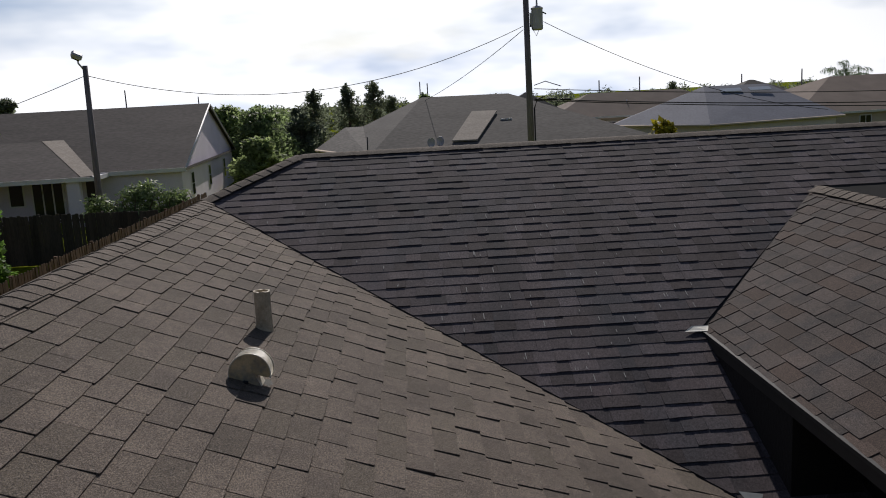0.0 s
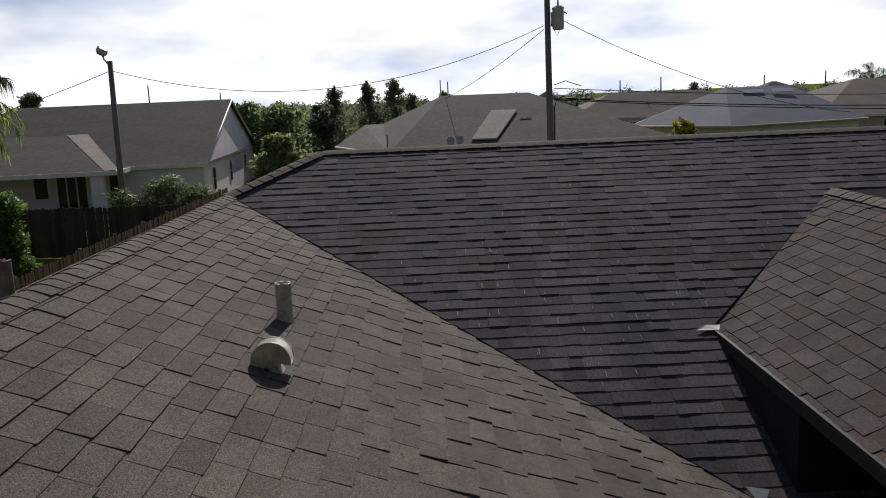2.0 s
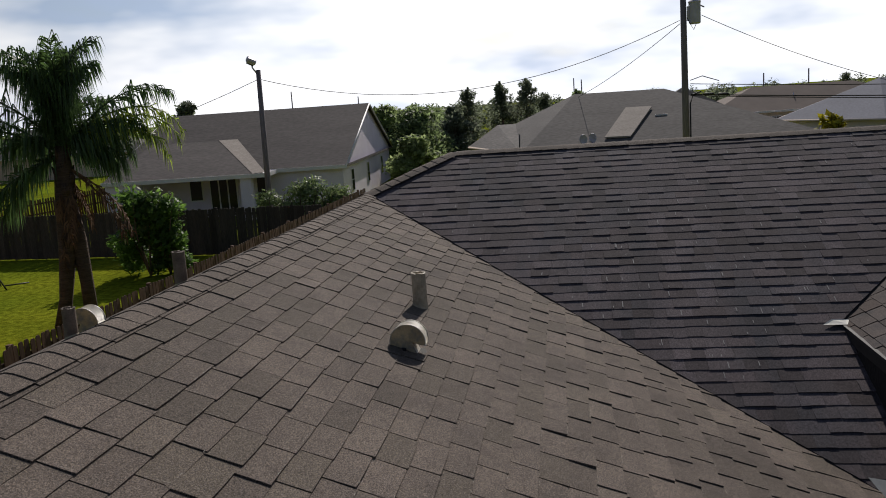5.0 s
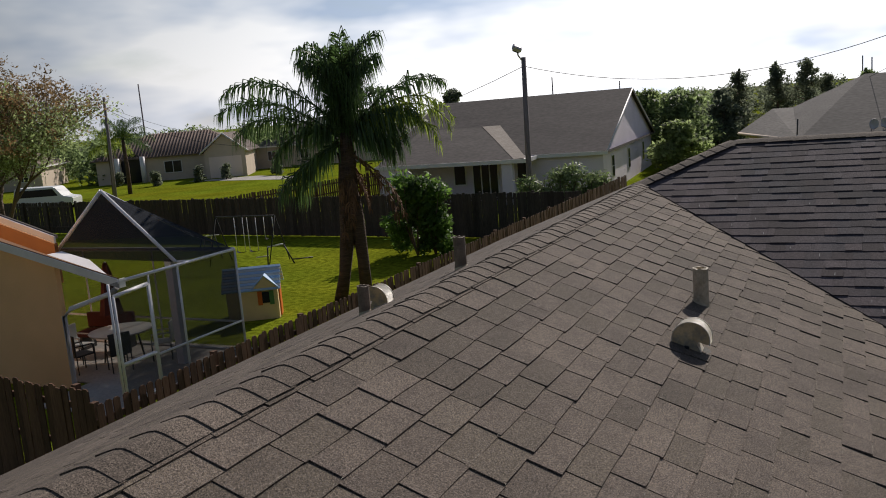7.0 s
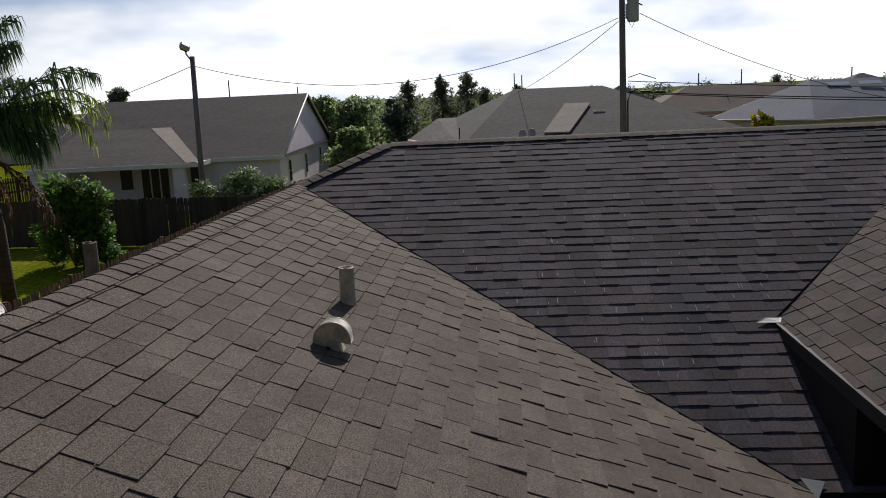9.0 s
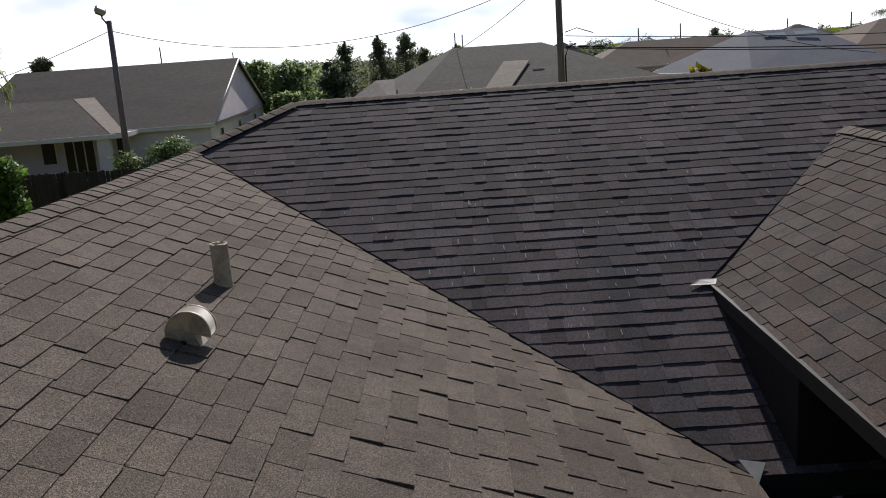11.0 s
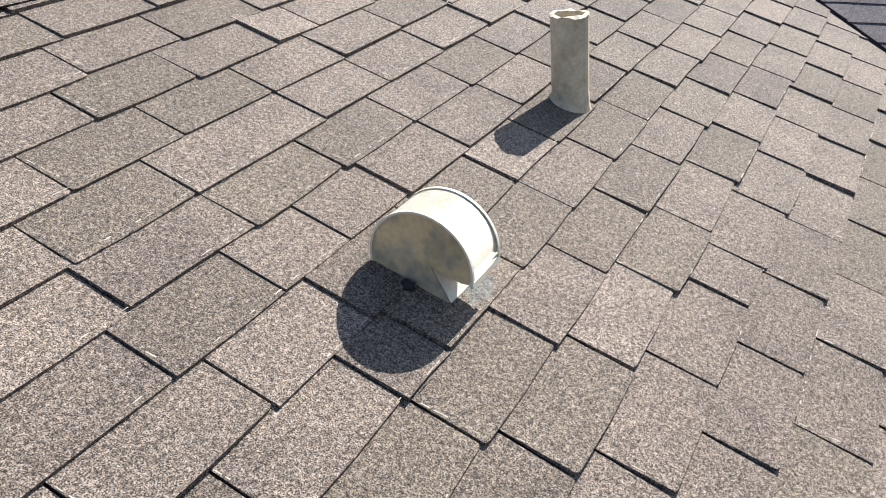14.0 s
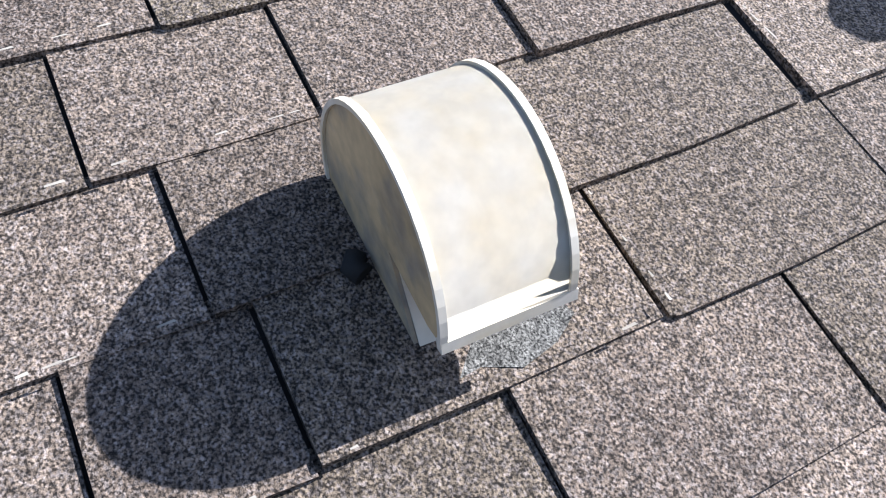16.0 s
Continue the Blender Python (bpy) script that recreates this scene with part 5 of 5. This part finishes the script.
# ---- palms ----
def frond(t, base, az, el, length, droop, mat, rng, leaf=0.78, name="frond", label="", n=60, curl=1.5):
    """A feather frond: a curved rachis with two rows of drooping leaflets."""
    p, e = Vector(base), radians(el)
    a = radians(az)
    pts, dirs = [p.copy()], []
    for k in range(n):
        d = Vector((math.sin(a) * math.cos(e), math.cos(a) * math.cos(e), math.sin(e)))
        dirs.append(d)
        p = p + d * length / n
        pts.append(p.copy())
        e -= radians(droop) * (0.12 + 0.88 * (curl + 1) * (k / n) ** curl) / n
    bm = bmesh.new()
    add_tube(bm, pts[::4] + [pts[-1]], [0.035 * (1 - 0.85 * k / (len(pts[::4]))) for k in range(len(pts[::4]) + 1)], 5, False)
    for k in range(5, n):
        f = k / n
        d = dirs[k]
        side = d.cross(Vector((0, 0, 1)))
        side = side.normalized() if side.length > 0.05 else Vector((1, 0, 0))
        ll = leaf * (0.45 + 0.9 * math.sin(math.pi * (0.12 + 0.83 * f))) * rng.uniform(0.75, 1.1)
        for s in (-1, 1):
            for _ in range(2 if rng.random() < 0.45 else 1):
                v = (side * s * rng.uniform(0.3, 1.0) + d * rng.uniform(0.2, 1.0) + Vector((rng.uniform(-0.3, 0.3), rng.uniform(-0.3, 0.3), rng.uniform(-0.6, 0.35)))).normalized()
                w = d.cross(v).cross(v).normalized() * 0.022
                q0 = pts[k] + d * rng.uniform(-0.03, 0.03)
                q1 = q0 + v * ll * 0.4
                q2 = q1 + (v * 0.3 + Vector((0, 0, -rng.uniform(0.7, 1.2)))).normalized() * ll * 0.7
                vs = [bm.verts.new(c) for c in (q0 - w * 0.5, q0 + w * 0.5, q1 + w, q1 - w, q2)]
                bm.faces.new(vs[:4])
                bm.faces.new((vs[3], vs[2], vs[4]))
    part(name, bm, mat, t, label)


def queen_palm():
    rng = random.Random(21)
    t = thing("palm_tree", "queen palm with twin trunk, arching green fronds and dry skirt", "palm tree", pose(0, 0, 0))
    top = Vector((-10.40, 20.85, 4.9))
    part("trunk", tube([(-11.15, 20.9, 0), (-10.95, 20.95, 0.8), (-10.72, 20.95, 2.0), (-10.52, 20.9, 3.4), (-10.42, 20.86, 4.5), top], [0.20, 0.17, 0.22, 0.27, 0.21, 0.13], 12), PALM_BARK, t)
    part("trunk", tube([(-10.42, 21.2, 0), (-10.40, 21.15, 1.2), (-10.40, 21.05, 2.4), (-10.42, 20.95, 3.3)], [0.19, 0.17, 0.20, 0.17], 12), PALM_BARK, t)
    boot = bmesh.new()
    for k in range(26):
        a, z = rng.uniform(0, 2 * math.pi), rng.uniform(3.2, 5.0)
        c = Vector((-10.45 + 0.17 * math.cos(a), 20.88 + 0.17 * math.sin(a), z))
        add_tube(boot, [c, c + Vector((0.10 * math.cos(a), 0.10 * math.sin(a), 0.32))], [0.06, 0.02], 5)
    part("leaf_base", boot, PALM_BARK, t, "old cut leaf bases")
    for k in range(11):
        frond(t, Vector((-10.45, 20.88, rng.uniform(3.3, 4.5))), k * 33 + rng.uniform(-10, 10), rng.uniform(-62, -80), rng.uniform(1.2, 1.9), 30, FROND_DRY, rng, 0.3, "dry_frond", "brown dead frond hugging the trunk", 22)
    # view from the roof lies along azimuth 149 degrees; sideways fronds go to about 62 and 242
    for az, el, ln, dr in ((240, 84, 2.9, 85), (215, 88, 2.9, 75), (40, 88, 3.0, 80), (250, 82, 2.5, 95), (80, 83, 2.5, 95), (300, 84, 2.8, 85), (10, 83, 2.6, 90), (300, 70, 2.4, 110), (20, 68, 2.3, 110), (65, 82, 3.1, 85), (150, 89, 2.9, 45), (330, 86, 2.9, 75), (61, 80, 2.5, 90), (243, 79, 2.4, 90),
                           (243, 38, 3.8, 80), (234, 46, 3.8, 95), (250, 30, 3.4, 95), (61, 47, 3.4, 75), (67, 34, 2.5, 95), (55, 24, 2.0, 105), (300, 25, 2.6, 110),
                           (245, 5, 2.4, 90), (68, 5, 1.8, 85), (58, -5, 1.6, 70), (240, -22, 2.5, 45), (252, -36, 2.3, 40)):
        frond(t, top + Vector((rng.uniform(-0.08, 0.08), rng.uniform(-0.08, 0.08), rng.uniform(-0.25, 0.15))), az + rng.uniform(-6, 6), el, ln, dr, FROND, rng, 0.95 if el > 75 else 0.85, curl=4.0 if el > 75 else 1.6)
    for az, el, ln in ((61, 30, 3.6), (66, 22, 3.2), (57, 36, 3.7)):
        frond(t, top, az, el, ln, 125, FROND_LIGHT, rng, 0.62, "young_frond", "bright hanging young frond", 40)
    for az, el in ((62, -38), (66, -44)):
        frond(t, top + Vector((0, 0, -0.5)), az, el, 2.6, 60, FROND_DRY, rng, 0.4, "dry_frond", "brown hanging dead frond", 26)


queen_palm()


def small_palm(x, y, h, seed, label, spread=1.9, mat=None):
    rng = random.Random(seed)
    t = thing("palm_tree", label, "palm tree", pose(x, y, 0), group="distant palms")
    part("trunk", tube([(0, 0, 0), (0.1, 0, h * 0.5), (0, 0, h)], [0.2, 0.17, 0.15], 8), PALM_BARK, t)
    for k in range(14):
        frond(t, (0, 0, h), k * 360 / 14 * 2.4, rng.choice((70, 45, 25, 5)), spread * rng.uniform(0.85, 1.15), 100, mat or FROND, rng, 0.8, n=30)


small_palm(-57.6, 58.0, 5.0, 41, "palm in front of the tile-roofed house", 3.0)
small_palm(-59.8, 58.2, 4.6, 42, "palm in front of the tile-roofed house", 2.6, FROND_LIGHT)
small_palm(50.2, 92.0, 5.0, 43, "palm crown above distant roofs", 3.3)


def shrub(x, y, h, r, mat, label, seed, leaf, count, squash=1.1):
    rng = random.Random(seed)
    t = thing("shrub", label, "shrub", pose(x, y, 0), group="shrubs")
    bm = bmesh.new()
    for k in range(7):
        a = k * 0.9
        add_tube(bm, [(0, 0, 0), (r * 0.4 * math.cos(a), r * 0.4 * math.sin(a), h * 0.45), (r * 0.6 * math.cos(a + 0.3), r * 0.6 * math.sin(a + 0.3), h * 0.8)], [0.04, 0.03, 0.01], 5, False)
    part("stem", bm, BARK, t)
    cl = []
    for k in range(16):
        a, f = rng.uniform(0, 2 * math.pi), rng.random()
        rr = r * rng.uniform(0.2, 0.75) * (1 - 0.5 * f)
        cl.append(((rr * math.cos(a), rr * math.sin(a), h * (0.10 + 0.74 * f)), r * rng.uniform(0.4, 0.62), count, leaf))
    verts, faces = [], []
    for c, rad, n, s in cl:
        leaf_cloud(verts, faces, c, rad, n, s, rng, squash)
    me = bpy.data.meshes.new("foliage")
    me.from_pydata(verts, [], faces)
    me.materials.append(mat)
    ob = new("foliage", me)
    ob.parent = t


shrub(-12.2, 28.0, 3.4, 1.2, LEAF_SHRUB, "tall dense green shrub beside the palm", 51, 0.12, 300)
shrub(-11.6, 28.3, 2.9, 0.95, LEAF_SHRUB, "bright leafy shrub at the fence", 52, 0.11, 220)
shrub(-10.5, 36.7, 2.25, 1.25, LEAF_GREY, "flowering creeper heaped over the fence", 53, 0.10, 240, 0.7)
shrub(-9.1, 37.0, 2.45, 1.5, LEAF_GREY, "flowering creeper heaped over the fence", 54, 0.10, 240, 0.7)
shrub(-7.8, 37.2, 2.2, 1.2, LEAF_GREY, "flowering creeper heaped over the fence", 55, 0.10, 160, 0.7)
for k, (x, y) in enumerate(((-68.5, 67.0), (-58.2, 68.2), (-52, 73), (-61.8, 65.6), (-56.4, 70.2))):
    shrub(x, y, 1.7, 0.75, LEAF_DARK, "clipped shrub in front of a house", 60 + k, 0.16, 60)


def far_woods():
    """Belts of far trees along the horizon."""
    for name, az0, az1, D, h, mat, seed in (("woods", -75, -8, 150, 7.0, LEAF, 71), ("woods", -75, -30, 115, 6.4, LEAF, 72), ("woods", -12, 45, 190, 6.6, LEAF_DARK, 73), ("woods", -17, -9, 95, 5.6, LEAF, 74)):
        rng = random.Random(seed)
        verts, faces = [], []
        az = az0
        while az < az1:
            x, y = polar(az, D + rng.uniform(-10, 10))
            hh = h * rng.uniform(0.75, 1.12)
            for k in range(4):
                leaf_cloud(verts, faces, (x + rng.uniform(-2, 2), y, hh * (0.1 + 0.17 * k)), 2.3, 190, 0.32, rng, 0.85)
            az += 1.25 * 100 / D * rng.uniform(0.6, 1.2)
        me = bpy.data.meshes.new("woods")
        me.from_pydata(verts, [], faces)
        me.materials.append(mat)
        tagged(new("woods", me), "belt of far green trees on the horizon", "trees", kind="stuff")


far_woods()


# ---- things in the yard ----
def playhouse():
    t = thing("playhouse", "tan plastic playhouse with blue shingled roof and orange shutter", "playhouse", pose(-12.7, 18.9, 0, 0, 0, 32))
    w, d, e, r = 0.70, 0.52, 0.92, 1.42
    bm = bmesh.new()
    prof = [(-d, 0), (d, 0), (d, e), (0, r - 0.06), (-d, e)]
    a = [bm.verts.new((-w, y, z)) for y, z in prof]
    b = [bm.verts.new((w, y, z)) for y, z in prof]
    bm.faces.new(list(reversed(a)))
    bm.faces.new(b)
    for i in range(5):
        j = (i + 1) % 5
        bm.faces.new((a[i], a[j], b[j], b[i]))
    bmesh.ops.recalc_face_normals(bm, faces=bm.faces)
    part("wall", bm, PLASTIC_TAN, t)
    for sy in (-1, 1):
        for k in range(9):
            f0, f1 = k / 9, (k + 1) / 9
            y0, y1 = sy * (d + 0.12) * (1 - f0), sy * (d + 0.12) * (1 - f1)
            z0, z1 = e - 0.08 + (r - e + 0.08) * f0, e - 0.08 + (r - e + 0.08) * f1
            part("roof_board", slab([(-w - 0.1, y0, z0 + 0.03), (w + 0.1, y0, z0 + 0.03), (w + 0.1, y1, z1 + 0.012), (-w - 0.1, y1, z1 + 0.012)], 0.03),
                 PLASTIC_BLUE if k % 2 == 0 else PATIO_WHITE, t)
    gab = prism([(0.05, 0.9), (0.70, 0.9), (0.375, 1.22)], -d - 0.08, -d + 0.2)
    part("dormer", gab, PLASTIC_TAN, t)
    for x0, x1 in ((0.0, 0.375), (0.75, 0.375)):
        part("dormer_roof", slab([(x0, -d - 0.12, 0.9), (x1, -d - 0.12, 1.26), (x1, -d + 0.25, 1.26), (x0, -d + 0.25, 0.9)], 0.03), PLASTIC_BLUE, t)
    win = part("window", box(0.27, 0.47, -d - 0.03, -d - 0.004, 0.47, 0.78), GLASS_DARK, t)
    part("shutter", box(0.15, 0.27, -d - 0.05, -d - 0.01, 0.42, 0.80), PLASTIC_ORANGE, win)
    part("shutter", box(0.47, 0.59, -d - 0.05, -d - 0.01, 0.42, 0.80), PLASTIC_GREEN, win)
    part("door", box(w + 0.004, w + 0.04, -0.25, 0.2, 0.02, 0.85), PLASTIC_ORANGE, t)


playhouse()


def swing_set():
    a, b, h = Vector((-20.2, 26.3, 0)), Vector((-17.4, 26.4, 0)), 1.86
    d = (b - a).normalized()
    n = Vector((-d.y, d.x, 0))
    t = thing("swing_set", "old metal swing set with pale hanging chains", "swing set", pose(0, 0, 0))
    up = Vector((0, 0, h))
    part("top_beam", tube([a + up, b + up], 0.028, 8), DARK_METAL, t)
    for p in (a, b):
        for s in (-1, 1):
            part("leg", tube([p + n * s * 0.7, p + up], 0.022, 6), RUBBER, t)
    for k, z in ((0.38, 0.42), (0.60, 0.46), (0.88, 0.95)):
        sw = a.lerp(b, k)
        curve = [(-0.21, 0.05), (-0.1, 0.0), (0.1, 0.0), (0.21, 0.05)]
        seat = part("seat", bmesh.new(), RUBBER, t, "black sling seat")
        bm = bmesh.new()
        rows = [[bm.verts.new(sw + d * x + n * e + Vector((0, 0, z + zz))) for x, zz in curve] for e in (-0.08, 0.08)]
        for i in range(3):
            bm.faces.new((rows[0][i], rows[0][i + 1], rows[1][i + 1], rows[1][i]))
        bmesh.ops.solidify(bm, geom=bm.faces[:], thickness=0.03)
        bm.to_mesh(seat.data)
        bm.free()
        for e in (-0.2, 0.2):
            part("chain", tube([sw + d * e + Vector((0, 0, z + 0.05)), sw + d * e + up], 0.013, 5), ALUMINIUM, seat)
    g = thing("seesaw", "low dark metal seesaw frame on the lawn", "seesaw", pose(-16.95, 26.3, 0, 0, 0, 30))
    part("leg", tube([(-0.75, 0, 0), (-0.7, 0, 0.72)], 0.03, 6), DARK_METAL, g)
    part("beam", tube([(-0.7, 0, 0.70), (-0.1, 0, 0.78)], 0.035, 6), PATIO_WHITE, g, "pale worn beam")
    part("leg", tube([(-0.1, 0, 0.78), (0.25, 0, 0.0)], 0.03, 6), DARK_METAL, g)
    part("foot_bar", tube([(-0.7, 0.1, 0.35), (-1.2, 0.2, 0.32)], 0.025, 6), PATIO_WHITE, g, "pale foot bar")
    part("foot_bar", tube([(0.2, 0.1, 0.14), (0.95, 0.3, 0.12)], 0.025, 6), DARK_METAL, g)
    c = thing("climbing_frame", "small yellowish ladder frame on the lawn", "climbing frame", pose(-21.6, 27.2, 0, 0, 0, 20))
    for x in (-0.16, 0.16):
        part("rail", tube([(x, 0, 0), (x * 0.9, 0.12, 0.92)], 0.018, 6), LADDER_PAINT, c)
    for z in (0.25, 0.5, 0.75):
        part("rung", tube([(-0.16, z * 0.13, z), (0.16, z * 0.13, z)], 0.013, 6), LADDER_PAINT, c)
    for x in (-0.45, 0.62):
        part("leg", tube([(x, -0.1, 0), (x * 0.5, 0.12, 0.92)], 0.02, 6), RUBBER, c)
    part("top_bar", tube([(-0.45, 0.12, 0.92), (0.5, 0.12, 0.97)], 0.02, 6), PATIO_WHITE, c)


LADDER_PAINT = material("ladder_paint", (0.30, 0.25, 0.07), 0.6, scale=6, vary=0.2)
swing_set()


def van(x, y, ang):
    t = thing("van", "white van parked beyond the fence", "van", pose(x, y, 0, 0, 0, ang))
    prof = [(-2.3, 0.35), (2.3, 0.35), (2.35, 0.95), (1.55, 1.1), (0.95, 1.85), (-2.2, 1.9), (-2.35, 1.1)]
    body = prism(prof, -0.9, 0.9)
    bmesh.ops.bevel(body, geom=body.edges[:], offset=0.07, segments=2, affect="EDGES")
    part("body", body, CAR_WHITE, t)
    for s in (-0.915, 0.905):
        part("side_window", prism([(-2.0, 1.15), (1.2, 1.15), (0.85, 1.7), (-2.0, 1.72)], s, s + 0.012), GLASS_DARK, t)
    for wx in (-1.45, 1.45):
        for wy in (-0.92, 0.72):
            w = part("wheel", tube([(wx, wy, 0.34), (wx, wy + 0.2, 0.34)], 0.34, 16), RUBBER, t)
            part("rim", tube([(wx, wy - 0.01, 0.34), (wx, wy + 0.21, 0.34)], 0.19, 12), GALVANISED, w)


van(-55.0, 47.0, 25)

# ---- shingle pieces ----
shingles(roof_wing, (XE, 0, Z0 - S * XE), (0, 1, 0), (-1, 0, S), XE * K - 30 * EXPO, 30, (-6.0, 11.2),
         lambda q: [(-1, 1 / K, YB - XE - 0.032), (0, -1, XE * K)], wing_cuts,
         lambda p, q: 4.0 < p < 7.4 and 0.35 < (XE - q / K) < 2.6, 0.0088, 11, "brown-grey asphalt shingle tabs in courses", gap=0.0042, uneven=1.2, worn=15, curl=0.0050, frayed=0.5)


def main_clips(q):
    y = YE + q / K
    cl = [(1, 1 / K, -(YB - YE) - 0.022), (1, -1 / K, YB - YE), (0, -1, (YR - YE) * K), (0, 1, 0.025)]
    if y < YCE - 0.1:
        cl.append((-1, 0, 5.5))
    elif y < YC - 0.05:
        r = (XC - XCE) / (YC - YCE)
        cl.append((-1, r / K, XC - r * (YC - YE) - 0.02))
    return cl


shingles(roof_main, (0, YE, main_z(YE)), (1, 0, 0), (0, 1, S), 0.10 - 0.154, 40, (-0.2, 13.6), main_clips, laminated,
         lambda p, q: 2.0 < p < 5.6 and 0.3 < q < 3.4, 0.0068, 12, "weathered laminated shingles with uneven lower edges, shade in their colour", 0.19, 0.154, gap=0.0006, uneven=1.0, mat=SHINGLE_SHADED, wave=0.004,
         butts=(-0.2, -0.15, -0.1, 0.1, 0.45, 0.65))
shingles(roof_raised, (XCE, 0, CZE), (0, -1, 0), (1, 0, SC), 0.05 - 0.155, 16, (-10.6, 6.0),
         lambda q: [(1, (YC - YCE) / (XC - XCE) / KC, YCE - 0.03), (0, -1, (XC - XCE) * KC), (0, 1, 0.02)], regular(0.13, 0.32),
         lambda p, q: -9.5 < p < -4.5, 0.007, 13, "brown asphalt shingle tabs in courses", 0.32, 0.155, gap=0.006, uneven=1.2, mat=SHINGLE_RAISED, curl=-0.005)
caps(roof_wing, (0, -5.9, Z0 + 0.009), (0, YB - 0.05, Z0 + 0.009), S, S, 1)
caps(roof_main, (-0.02, YB - 0.04, Z0 + 0.013), (YR - YB - 0.03, YR - 0.03, main_z(YR) + 0.013), 0.28, 0.28, 2)
caps(roof_main, (13.4, YR, main_z(YR) + 0.009), (YR - YB - 0.05, YR, main_z(YR) + 0.009), S, S, 3)
caps(roof_raised, (XC, -5.9, CZ + 0.012), (XC, YC - 0.03, CZ + 0.012), SC, SC, 4)

shingles(roof_garden, (-3.0, 0, Z0 - S * 3.0), (0, -1, 0), (1, 0, S), 3.0 * K - 18 * EXPO, 18, (-11.2, 6.0),
         lambda q: [(0, -1, 3.0 * K)], regular(0.15), lambda p, q: False, 0.006, 14, "brown-grey asphalt shingle tabs in courses")


def edge_glints(parent, count, seed):
    """Pale strips at the joints of old tabs: sun glints on their edges, as colour."""
    rng = random.Random(seed)
    a, u, n = frame_of((1, 0, 0), (0, 1, S))
    o = Vector((0, YE, main_z(YE)))
    verts, faces = [], []
    while len(faces) < count:
        q = 0.10 + rng.randrange(1, 36) * 0.154 + rng.uniform(0.0, 0.05)
        y = YE + q / K
        p = rng.uniform(max(YB - y, y - YB) + 0.15, 5.0 + 0.95 * max(0, y - 8.3) - 0.2 if y < YC else 11.5)
        if y < YC and p > XC - (YC - y):
            continue
        w, l = rng.uniform(0.004, 0.009), rng.uniform(0.025, 0.09)
        k = len(verts)
        verts += [o + a * (p + x) + u * (q + z) + n * 0.0155 for x, z in ((0, 0), (w, 0), (w, l), (0, l))]
        faces.append((k, k + 1, k + 2, k + 3))
    me = bpy.data.meshes.new("worn_edge")
    me.from_pydata(verts, [], faces)
    me.materials.append(GLINT_PALE)
    ob = new("worn_edge", me)
    ob.parent = parent
    tagged(ob, "pale strips for sun glints along tab joints", kind="stuff")


edge_glints(roof_main, 110, 17)
